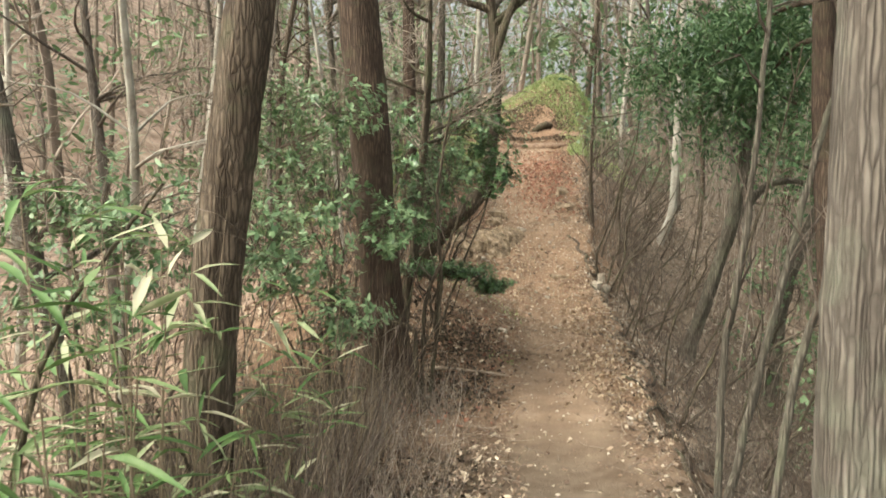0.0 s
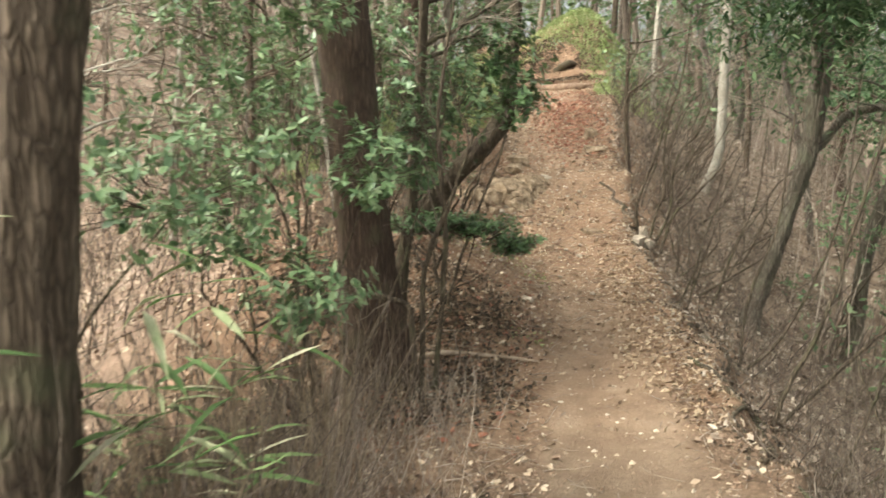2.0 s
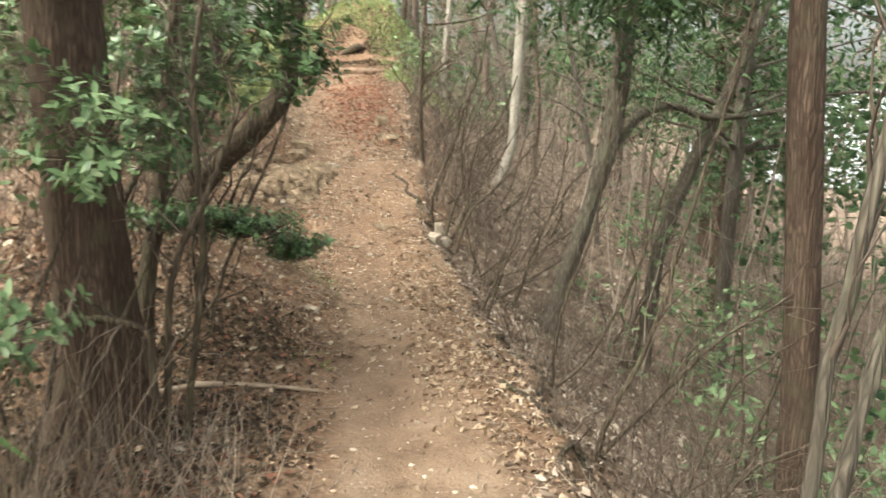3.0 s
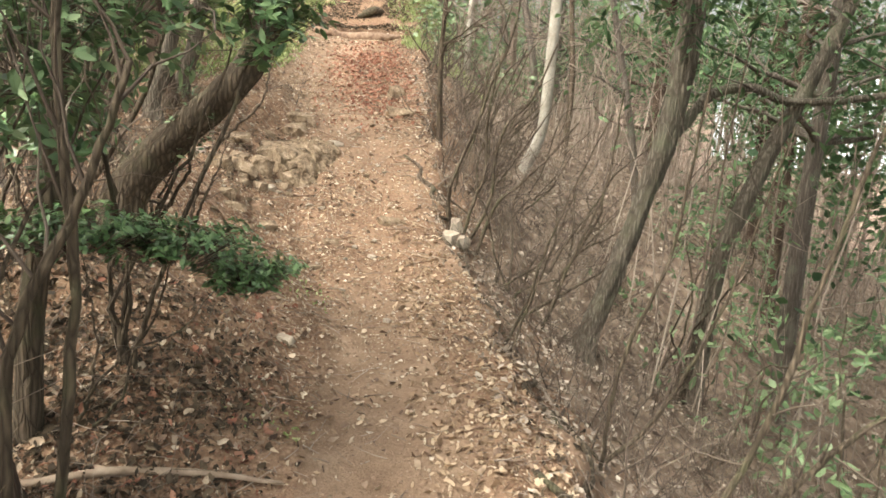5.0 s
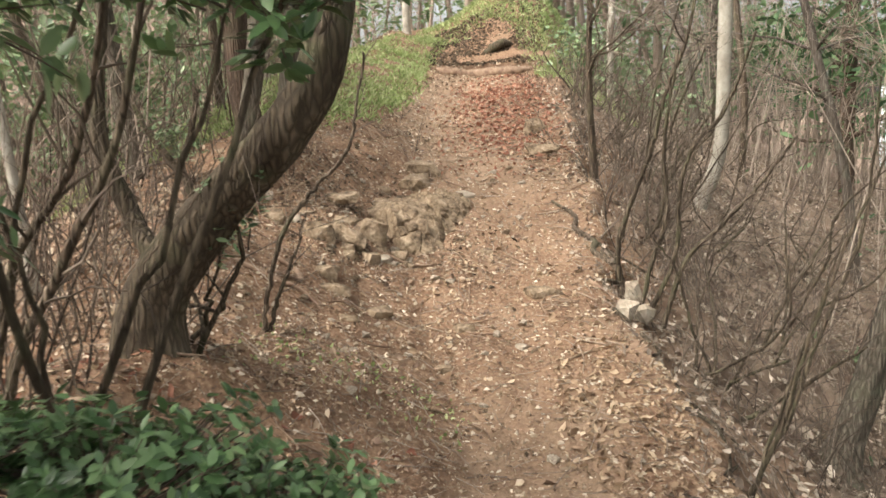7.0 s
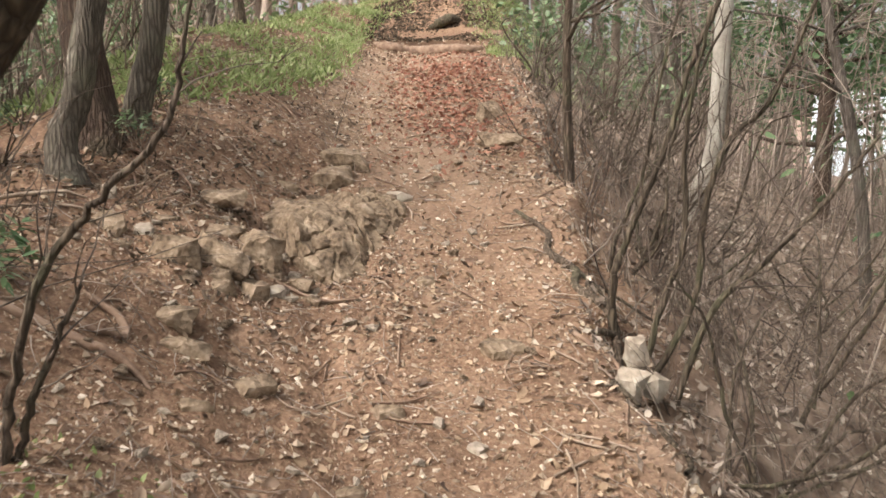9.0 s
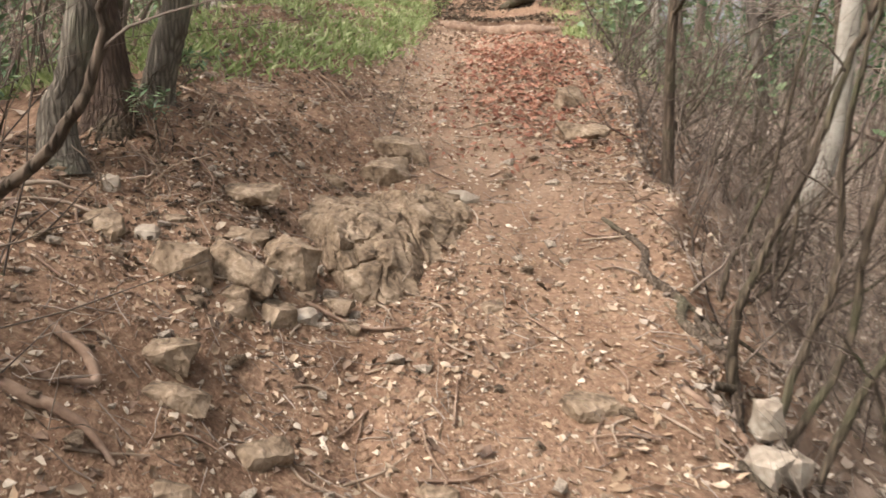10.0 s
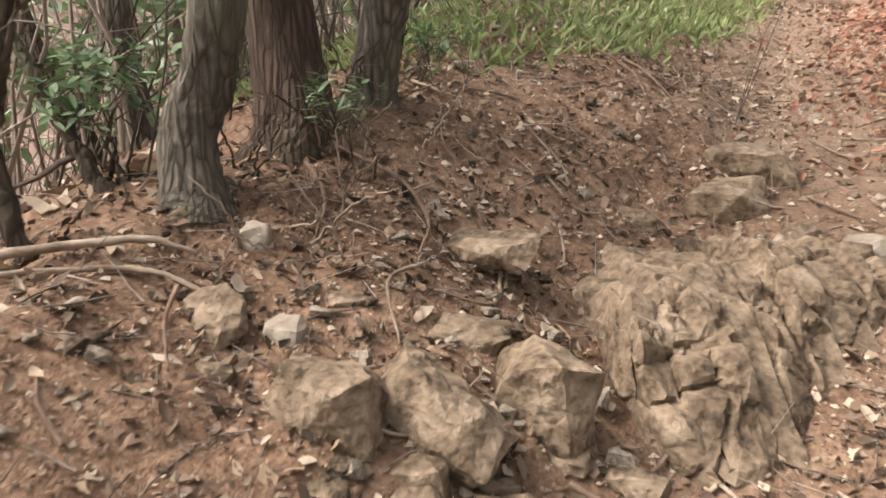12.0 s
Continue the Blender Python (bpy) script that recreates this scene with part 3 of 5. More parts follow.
tree("deciduous_tree", [on(2.2, 15.0, -0.15), (2.3, 15.0, 0.4), (2.48, 15.0, 0.85), (2.53, 15.0, 1.3), (2.55, 15.0, 1.9), (2.58, 15.0, 2.8), (2.62, 15.0, 4.0), (2.7, 15, 8)],
     [0.1, 0.085, 0.076, 0.074, 0.072, 0.07, 0.06, 0.03], BARK_PALE, "slender pale-barked tree standing in bare brush", 16, "bare", 0.02, 0.003, 18)
tree("deciduous_tree", [on(3.2, 11.05, -0.12), (3.3, 11.03, -0.2), (3.5, 11.0, 0.55), (3.72, 11.0, 1.1), (3.95, 11.0, 1.6), (4.4, 11, 2.8), (4.9, 11, 5)], [0.09, 0.08, 0.075, 0.07, 0.065, 0.05, 0.02], BARK_LICHEN, "leaning grey-brown tree on the slope", 26, "bare", 0.03, 0.005, 16)
tree("evergreen_tree", [on(-1.4, 9.12, -0.1), (-1.36, 9.12, 0.58), (-1.2, 9.1, 0.8), (-1.0, 9.06, 1.0), (-0.75, 9.0, 1.22), (-0.57, 9.0, 1.5), (-0.49, 9.08, 2.0), (-0.45, 9.15, 2.7), (-0.55, 9.2, 4.0), (-0.7, 9.3, 6)],
     [0.15, 0.125, 0.112, 0.1, 0.095, 0.085, 0.062, 0.056, 0.045, 0.03], BARK_MOSS, "crooked evergreen tree with dark mossy bark leaning over the trail", 17, "bare", 0.08, 0.006, 30, 10, 3.2, 6, 1.4, 8,
     extra=[([(-0.47, 9.15, 2.9), (-0.25, 9.12, 3.5), (0.1, 9.1, 4.0), (0.5, 9.1, 4.5)], [0.05, 0.045, 0.035, 0.015]),
            ([(-1.3, 9.1, 0.72), (-1.45, 9.2, 0.95), (-1.55, 9.2, 1.3), (-1.5, 9.3, 1.9)], [0.045, 0.04, 0.035, 0.015])])
tree("deciduous_tree", [on(-1.86, 11.86, -0.1), (-1.88, 11.88, 1.1), (-1.83, 11.9, 1.25), (-1.76, 11.9, 1.5), (-1.66, 11.95, 2.2), (-1.6, 12, 4), (-1.6, 12, 7)],
     [0.085, 0.075, 0.07, 0.068, 0.065, 0.05, 0.02], BARK_LICHEN, "rough-barked tree trunk on the bank above the rocks", 18, "bare", 0.05, 0.008, 22)
tree("conifer_tree", [on(-1.88, 12.32, -0.1), (-1.87, 12.32, 1.12), (-1.9, 12.32, 1.4), (-1.94, 12.3, 2.0), (-1.95, 12.3, 4), (-1.95, 12.3, 9)],
     [0.125, 0.11, 0.105, 0.1, 0.09, 0.04], BARK_RED, "dark red-brown trunk with a root-bound foot on the bank", 19, "conifer", 0.08, 0.007, 24)
tree("deciduous_tree", [on(-1.8, 12.66, -0.1), (-1.78, 12.64, 1.25), (-1.72, 12.62, 1.45), (-1.62, 12.6, 1.8), (-1.5, 12.6, 3), (-1.4, 12.6, 7)],
     [0.09, 0.08, 0.075, 0.07, 0.06, 0.02], BARK_LICHEN, "leaning rough-barked trunk beside a dark mossy tree", 20, "bare", 0.05, 0.006, 20)
tree("deciduous_tree", [on(-2.9, 12.75, -0.1), (-3.0, 12.8, 0.9), (-3.08, 12.8, 1.2), (-3.15, 12.8, 1.7), (-3.3, 12.9, 3), (-3.5, 13, 6)], [0.1, 0.085, 0.08, 0.075, 0.06, 0.02], BARK_LICHEN, "leaning brown trunk in the hollow behind the bank", 21)
tree("deciduous_tree", [on(-3.05, 12.7, -0.1), (-3.2, 12.75, 0.8), (-3.45, 12.8, 1.2), (-3.74, 12.8, 1.65), (-4.1, 12.9, 2.6), (-4.3, 13, 4.5)], [0.065, 0.055, 0.05, 0.048, 0.035, 0.015], BARK_MOSS, "thin dark trunk leaning outward from the bank", 22)
tree("young_tree", [on(0.93, 13.3, -0.1), (0.93, 13.3, 0.6), (0.92, 13.3, 0.9), (0.9, 13.3, 1.35), (0.9, 13.3, 1.85), (0.95, 13.3, 3), (1, 13.3, 5)], [0.045, 0.04, 0.036, 0.032, 0.028, 0.02, 0.008], BARK_BROWN, "young tree with smooth reddish bark at the trail edge", 23, "bare", 0.01, 0.001, 12, 8, 1.6, 4.5, 0.9)
tree("young_tree", [on(-1.28, 7.42, -0.1), (-1.24, 7.4, 0.32), (-1.16, 7.4, 0.75), (-1.13, 7.4, 1.1), (-1.07, 7.4, 1.55), (-1.0, 7.4, 2.4), (-0.95, 7.4, 3.6)], [0.06, 0.05, 0.045, 0.042, 0.038, 0.03, 0.012], BARK_MOSS, "dark crooked evergreen stem at the trail side", 24, "bare", 0.02, 0.003, 12, 8, 1.6, 3.4, 0.7)


# ---- evergreen shrubs ----
def shrub(label, base, blobs, leaf, seed, stems=5, tips_per=60, count=7, size=0.085, wide=0.03, bark=None, rise=0.4, name="evergreen_shrub", thick=1.0):
    """Crooked stems from the base to rounded leaf masses, given as centre and half sizes."""
    r = np.random.RandomState(seed)
    t = thing(name, base, label, "shrub")
    foliage, twig = Shape(), Shape()
    base = np.array(base)
    for centre, half in blobs:
        centre, half = np.array(centre), np.array(half)
        for n in range(stems):
            end = centre + r.normal(0, 0.42, 3) * half
            foot = base + r.normal(0, 0.05, 3) * (1, 1, 0)
            mid = foot + (end - foot) * r.uniform(0.35, 0.6) + r.normal(0, 0.09, 3) * thick
            s = Shape()
            tube(s, [foot, foot + (mid - foot) * 0.5 + r.normal(0, 0.07, 3) * thick, mid, (mid + end) / 2 + r.normal(0, 0.07, 3) * thick, end], np.array([0.015, 0.012, 0.01, 0.007, 0.003]) * thick, 6, 4, seed=r.randint(9999), wobble=0.01 * thick)
            part("stem", s, bark or BARK_MOSS, t)
        q = unit(r.normal(0, 1, (tips_per, 3))) * r.uniform(0.35, 1.25, (tips_per, 1))
        keep = ripple(q[:, 0] * 3 + seed, q[:, 2] * 3 + q[:, 1], 1.2, seed) > -0.55
        tips = centre + q[keep] * half
        start = centre + q[keep] * half * 0.45 - (0, 0, 0.08)
        twigs(twig, start, tips - start, np.linalg.norm(tips - start, axis=1), np.full(len(tips), 0.0035), r, 0.05)
        whorls(foliage, tips, (tips - start) + (0, 0, rise * 0.15), r, count, size, wide)
    part("twig", twig, TWIG, t)
    part("foliage", foliage, leaf, t, "leathery green leaves")
    for o in t.children:
        if o.name.startswith(("twig", "foliage")):
            tagged(o, kind="stuff")
    return t


shrub("evergreen shrub with glossy dark leaves overhanging the trail", on(-0.98, 7.75, -0.03), [((-0.42, 7.8, 1.56), (0.28, 0.3, 0.2)), ((-0.75, 7.75, 1.72), (0.3, 0.3, 0.24)), ((-1.15, 7.7, 1.62), (0.3, 0.3, 0.25)), ((-0.5, 7.7, 1.95), (0.35, 0.3, 0.25)), ((-1.2, 7.6, 1.1), (0.22, 0.25, 0.2))], EVERGREEN, 31, 1, 85, 8, 0.066, 0.024)
shrub("dense evergreen shrub growing round the foot of a conifer", on(-1.55, 6.05, -0.03), [((-1.6, 6.0, 1.45), (0.5, 0.4, 0.4)), ((-1.15, 6.1, 1.2), (0.35, 0.35, 0.3)), ((-2.05, 6.2, 1.8), (0.5, 0.4, 0.4)), ((-2.1, 6.0, 1.15), (0.45, 0.4, 0.35)), ((-1.5, 6.2, 2.1), (0.5, 0.35, 0.25)), ((-1.75, 5.6, 0.95), (0.4, 0.35, 0.3)), ((-1.4, 5.5, 0.6), (0.4, 0.3, 0.25)), ((-1.0, 6.9, 1.35), (0.3, 0.3, 0.35)), ((-0.78, 7.1, 1.55), (0.3, 0.3, 0.3)), ((-2.3, 6.6, 2.2), (0.5, 0.4, 0.35))], EVERGREEN_SOFT, 32, 1, 105, 7, 0.062, 0.024)
shrub("evergreen shrub with small leathery leaves in the hollow", on(-2.3, 4.5, -0.03), [((-2.2, 4.4, 1.25), (0.55, 0.5, 0.35)), ((-2.8, 4.8, 1.3), (0.6, 0.5, 0.4)), ((-1.75, 4.9, 1.15), (0.4, 0.4, 0.3)), ((-2.5, 4.2, 0.85), (0.5, 0.4, 0.3)), ((-3.3, 5.2, 1.4), (0.5, 0.4, 0.35))], EVERGREEN_SOFT, 33, 1, 110, 7, 0.065, 0.025)
shrub("low glossy evergreen bush at the trail side", on(-1.05, 7.5, -0.03), [((-1.0, 7.25, 0.72), (0.32, 0.2, 0.07)), ((-0.66, 7.32, 0.68), (0.3, 0.2, 0.07)), ((-0.42, 7.44, 0.54), (0.2, 0.16, 0.07))], EVERGREEN, 34, 1, 190, 9, 0.038, 0.016, thick=0.5)
shrub("evergreen shrub with glossy leaves beside a crooked trunk", on(-1.75, 8.5, -0.03), [((-1.2, 8.4, 2.1), (0.4, 0.4, 0.3)), ((-1.7, 8.3, 1.95), (0.45, 0.45, 0.35)), ((-0.6, 8.5, 2.25), (0.35, 0.35, 0.28))], EVERGREEN, 35, 1, 95, 8, 0.068, 0.025)
shrub("sprigs of small green leaves on a mossy trunk", on(-1.3, 9.35, -0.03), [((-0.95, 9.05, 1.02), (0.16, 0.12, 0.16)), ((-1.1, 9.1, 0.85), (0.14, 0.1, 0.1))], EVERGREEN_SOFT, 40, 2, 26, 6, 0.05, 0.02)
shrub("small fern-green bush at the foot of the bank", on(-1.75, 10.6, -0.03), [((-1.65, 10.6, 0.72), (0.2, 0.22, 0.14))], EVERGREEN_SOFT, 36, 3, 40, 7, 0.08, 0.02, thick=0.35)
shrub("soft green bush on the slope below the trail", on(3.0, 10.9, -0.05), [((3.1, 10.6, 0.15), (0.55, 0.5, 0.4)), ((3.6, 11.2, 0.5), (0.6, 0.5, 0.45))], EVERGREEN_SOFT, 37, 4, 80, 7, 0.07, 0.02)
shrub("soft green bush on the slope below the trail", on(3.2, 8.6, -0.05), [((3.3, 8.6, -0.1), (0.6, 0.5, 0.45))], EVERGREEN_SOFT, 38, 4, 80, 7, 0.07, 0.02)
shrub("leafy sprig at the foot of a dark trunk", on(-2.25, 11.95, -0.03), [((-2.3, 11.9, 1.25), (0.2, 0.15, 0.1)), ((-2.5, 12.1, 1.35), (0.2, 0.15, 0.08))], EVERGREEN_SOFT, 39, 3, 26, 7, 0.06, 0.02, thick=0.35)


shrub("small fresh green sprig at the foot of a trunk", on(-1.62, 12.25, -0.02), [((-1.62, 12.22, 1.2), (0.12, 0.12, 0.06))], EVERGREEN_SOFT, 61, 3, 24, 5, 0.05, 0.014, thick=0.25)
shrub("small fresh green sprig growing in the grass edge", on(-1.75, 13.0, -0.02), [((-1.75, 13.0, 1.45), (0.15, 0.12, 0.07))], EVERGREEN_SOFT, 62, 3, 24, 5, 0.06, 0.016, thick=0.25)


# ---- bare shrubs and crooked saplings along the drop ----
def bare_shrub(label, paths, radii, seed, bark=None, side=8, length=0.45, category="shrub", name="bare_shrub"):
    r = np.random.RandomState(seed)
    t = thing(name, paths[0][0], label, category)
    tw = Shape()
    for n, path in enumerate(paths):
        s = Shape()
        c = tube(s, path, [radii[0] * (0.8 if n else 1), (radii[0] + radii[1]) / 2, radii[1]], 8, 7, 0.05, 0.001, seed + n, 0.012, 0.004)
        part("stem", s, bark or BARK_MOSS, t)
        k = r.randint(len(c) // 3, len(c), side)
        d = unit(np.gradient(c, axis=0)[k]) + r.normal(0, 0.55, (side, 3))
        e = twigs(tw, c[k], d, length * r.uniform(0.5, 1.2, side), np.full(side, radii[1] * 0.8), r, 0.2, 5)
        twigs(tw, np.repeat(e, 2, 0), np.repeat(d, 2, 0) + r.normal(0, 0.5, (side * 2, 3)), length * r.uniform(0.2, 0.6, side * 2), np.full(side * 2, radii[1] * 0.4), r, 0.2)
    tagged(part("twig", tw, TWIG, t), kind="stuff")
    return t


bare_shrub("bare crooked shrub with several dark stems at the trail edge",
           [[on(0.9, 11.72, -0.05), (0.88, 11.7, 0.4), (0.96, 11.7, 0.64), (1.1, 11.7, 1.0), (1.24, 11.7, 1.47), (1.4, 11.7, 1.9), (1.5, 11.7, 2.6)],
            [on(1.05, 11.62, -0.05), (1.26, 11.6, 0.33), (1.29, 11.6, 0.74), (1.38, 11.6, 1.05), (1.6, 11.6, 1.3), (1.8, 11.6, 1.8)],
            [on(1.12, 11.45, -0.05), (1.28, 11.4, 0.3), (1.48, 11.4, 0.5), (1.75, 11.4, 0.78), (2.0, 11.4, 1.1)],
            [on(1.0, 11.6, -0.05), (1.1, 11.6, 0.3), (1.2, 11.62, 0.6), (1.2, 11.65, 1.1), (1.3, 11.65, 1.7)]], (0.022, 0.008), 41)
bare_shrub("bare crooked shrub leaning over the steep edge",
           [[on(1.0, 12.4, -0.05), (1.05, 12.4, 0.5), (1.2, 12.4, 0.9), (1.3, 12.4, 1.5), (1.5, 12.4, 2.2)], [on(1.15, 12.5, -0.05), (1.35, 12.5, 0.5), (1.4, 12.5, 1.1), (1.7, 12.5, 1.8)]], (0.016, 0.006), 42)
bare_shrub("thin dark shrub rooted on the trail edge", [[on(1.5, 10.4, -0.05), (1.6, 10.4, -0.45), (1.75, 10.4, 0.0), (2.0, 10.45, 0.6), (2.1, 10.5, 1.4)], [on(1.38, 10.6, -0.05), (1.7, 10.6, -0.35), (2.1, 10.6, -0.1)]], (0.02, 0.006), 43)
bare_shrub("greyish leaning stems growing from the slope", [[on(1.14, 4.85, -0.08), (1.3, 4.85, 0.2), (1.46, 4.87, 0.9), (1.6, 4.9, 1.5), (1.78, 4.95, 2.2), (2.0, 5, 3.2)], [on(1.05, 4.62, -0.08), (1.08, 4.65, 0.45), (1.15, 4.65, 0.95), (1.22, 4.65, 1.6), (1.3, 4.7, 2.6)], [on(1.2, 4.2, -0.08), (1.3, 4.2, 0.3), (1.42, 4.2, 0.8), (1.56, 4.2, 1.2), (1.8, 4.2, 1.9)]], (0.027, 0.014), 44, BARK_LICHEN)
bare_shrub("long thin dark stem slanting over the slope", [[on(1.25, 6.9, -0.05), (1.35, 6.9, -0.35), (1.55, 6.9, 0.08), (1.71, 6.92, 0.65), (1.96, 6.95, 1.53), (2.2, 7, 2.6)], [on(1.3, 7.0, -0.05), (1.75, 7.0, -0.2), (2.1, 7.0, 0.1), (2.5, 7, 0.3)]], (0.018, 0.007), 45, side=10)
bare_shrub("thin dark stem slanting over the slope", [[on(1.3, 8.0, -0.05), (1.6, 8.0, -0.3), (1.9, 8.0, 0.3), (2.15, 8.0, 1.2)], [on(1.25, 7.8, -0.05), (1.3, 7.8, 0.0), (1.5, 7.8, 0.6), (1.6, 7.8, 1.4)]], (0.014, 0.005), 46)
bare_shrub("bare brown shrub at the trail edge", [[on(1.0, 9.2, -0.05), (1.15, 9.2, 0.0), (1.3, 9.2, 0.5), (1.6, 9.2, 1.2)], [on(1.1, 9.5, -0.05), (1.3, 9.5, 0.1), (1.5, 9.5, 0.7)]], (0.012, 0.004), 47)
bare_shrub("crooked leafless sapling leaning beside the trail", [[on(-1.13, 9.8, -0.04), (-1.08, 9.8, 0.53), (-0.98, 9.8, 0.8), (-0.83, 9.8, 0.98), (-0.66, 9.8, 1.15), (-0.6, 9.8, 1.35), (-0.55, 9.8, 1.6)], [on(-1.12, 9.82, -0.04), (-1.06, 9.82, 0.42), (-0.98, 9.84, 0.62), (-0.92, 9.86, 0.75)]], (0.015, 0.005), 48, BARK_BROWN, side=5, length=0.25, name="sapling", category="sapling")
bare_shrub("clump of dark crooked stems behind the leaning tree", [[on(-1.75, 8.6, -0.05), (-1.6, 8.6, 0.8), (-1.3, 8.55, 1.2), (-1.1, 8.5, 1.8)], [on(-1.6, 8.7, -0.05), (-1.75, 8.7, 1.0), (-1.9, 8.7, 1.9)], [on(-1.5, 8.2, -0.05), (-1.3, 8.2, 0.7), (-1.0, 8.2, 1.2), (-0.85, 8.2, 1.7)], [on(-1.9, 8.0, -0.05), (-1.8, 8.0, 0.9), (-1.6, 8, 1.8)]], (0.02, 0.008), 49, BARK_BROWN)
bare_shrub("broken dark stems leaning over the fallen branch", [[on(-2.03, 11.5, -0.06), (-2.08, 11.5, 0.86), (-2.15, 11.5, 1.09), (-2.1, 11.5, 1.22), (-2.04, 11.5, 1.4), (-2.0, 11.5, 1.62)], [on(-2.18, 11.9, -0.06), (-2.3, 11.9, 1.02), (-2.42, 11.9, 1.19), (-2.57, 11.9, 1.42), (-2.75, 11.9, 1.9)]], (0.034, 0.018), 50, side=3, length=0.3)
bare_shrub("bent bare branch reaching across the undergrowth", [[on(-1.0, 6.35, -0.05), (-0.98, 6.35, 0.2), (-1.1, 6.35, 0.34), (-1.5, 6.3, 0.36), (-1.9, 6.2, 0.2)], [on(-0.95, 6.4, -0.05), (-0.9, 6.4, 0.5), (-0.75, 6.5, 0.9), (-0.6, 6.5, 1.3)], [on(-0.9, 6.6, -0.05), (-0.8, 6.6, 0.6), (-0.82, 6.6, 1.4), (-0.7, 6.6, 2.1)]], (0.022, 0.01), 51)
bare_shrub("dark slanting twig in front of the conifer", [[on(-2.2, 2.6, -0.05), (-1.75, 2.6, 0.85), (-1.5, 2.62, 1.25), (-1.3, 2.65, 1.5)], [on(-2.3, 2.3, -0.05), (-2.0, 2.3, 1.2), (-1.75, 2.3, 1.7), (-1.6, 2.3, 1.75)]], (0.012, 0.005), 52, side=5, length=0.3)


r = np.random.RandomState(55)
for k in range(9):
    x, y = r.uniform(-1.9, -1.45), r.uniform(11.75, 12.8)
    paths = []
    for n in range(3):
        f = np.array(on(x + r.normal(0, 0.05), y + r.normal(0, 0.05), -0.02))
        e = np.array([r.normal(0.12, 0.12), r.normal(-0.1, 0.12), r.uniform(0.08, 0.3)])
        paths.append([tuple(f), tuple(f + e * 0.5 + r.normal(0, 0.03, 3)), tuple(f + e)])
    bare_shrub("tuft of thin dry twigs at the foot of the bank trees", paths, (0.005, 0.002), 560 + k, DEAD_WOOD if k % 2 else BARK_MOSS, side=5, length=0.16)


# ---- bamboo grass and dry stalks beside the first stretch ----
def bamboo_grass():
    r = np.random.RandomState(61)
    n = 165
    for k in range(n):
        x, y = r.uniform(-2.7, -1.2), r.uniform(1.6, 3.1)
        if k % 6 == 0:
            x, y = r.uniform(-2.4, -1.15), r.uniform(3.6, 5.4)
        z = float(height(x, y))
        t = thing("bamboo_grass", (x, y, z - 0.02), "bamboo grass culm with long striped blades", "bamboo", "bamboo grass beside the trail")
        h = r.uniform(0.7, 1.75) * (0.7 if y > 3.2 else 1)
        lean = r.normal(0, 0.12, 2)
        s = Shape()
        c = tube(s, [(x, y, z - 0.02), (x + lean[0] * 0.4, y + lean[1] * 0.4, z + h * 0.55), (x + lean[0], y + lean[1], z + h)], [0.004, 0.0035, 0.0015], 5, 3, seed=k)
        part("culm", s, STRAW, t)
        m = r.randint(4, 9)
        at = c[r.randint(len(c) // 2, len(c), m)]
        a = r.uniform(0, 6.28, m)
        d = np.stack([np.cos(a), np.sin(a), r.uniform(-0.25, 0.7, m)], 1)
        side, size, droop = np.tile((0, 0, 1.0), (m, 1)) + r.normal(0, 0.25, (m, 3)), r.uniform(0.15, 0.32, m), r.uniform(0.05, 0.45)
        for q in range(m):
            f = Shape()
            leaves(f, at[q:q + 1], d[q:q + 1], side[q:q + 1], size[q], size[q] * r.uniform(0.085, 0.14), 0.2, droop)
            part("blade", f, BAMBOO_LEAF, t)


bamboo_grass()

r = np.random.RandomState(62)
n = 2600
s = Shape()
x, y = r.uniform(-3.2, -0.85, n), r.uniform(1.0, 6.2, n)
keep = x < -0.85 - 0.25 * r.uniform(0, 1, n)
x, y = x[keep], y[keep]
twigs(s, np.stack([x, y, height(x, y) - 0.01], 1), r.normal(0, 0.22, (len(x), 3)) * (1, 1, 0) + (0, 0, 1), r.uniform(0.25, 0.9, len(x)), r.uniform(0.0018, 0.0042, len(x)), r, 0.16)
single("dry_stalks", s, STRAW, (-2, 4, 0), "thicket of dry straw-coloured stalks beside the trail", "dry grass", kind="stuff")


n = 560
s = Shape()
x, y = r.uniform(-2.3, -0.95, n), r.uniform(2.5, 5.2, n)
twigs(s, np.stack([x, y, height(x, y) - 0.01], 1), r.normal(0, 0.3, (n, 3)) * (1, 1, 0) + (0, 0, 1), r.uniform(0.4, 1.25, n), r.uniform(0.0025, 0.005, n), r, 0.14, 5)
single("dry_stalks", s, TWIG, (-1.6, 3.8, 0), "tall grey-brown dead stalks standing round a conifer", "dry grass", kind="stuff")


n = 1500
s = Shape()
x, y = r.uniform(-1.7, -0.4, n), r.uniform(2.8, 6.6, n)
keep = x < -0.4 - 0.5 * r.uniform(0, 1, n) ** 2
x, y = x[keep], y[keep]
twigs(s, np.stack([x, y, height(x, y) - 0.01], 1), r.normal(0, 0.4, (len(x), 3)) * (1, 1, 0) + (0, 0, 1), r.uniform(0.1, 0.5, len(x)), r.uniform(0.0016, 0.0035, len(x)), r, 0.2)
single("dry_stalks", s, TWIG_GREY, (-1, 4.5, 0), "low dry grey-brown stalks at the trail side", "dry grass", kind="stuff")


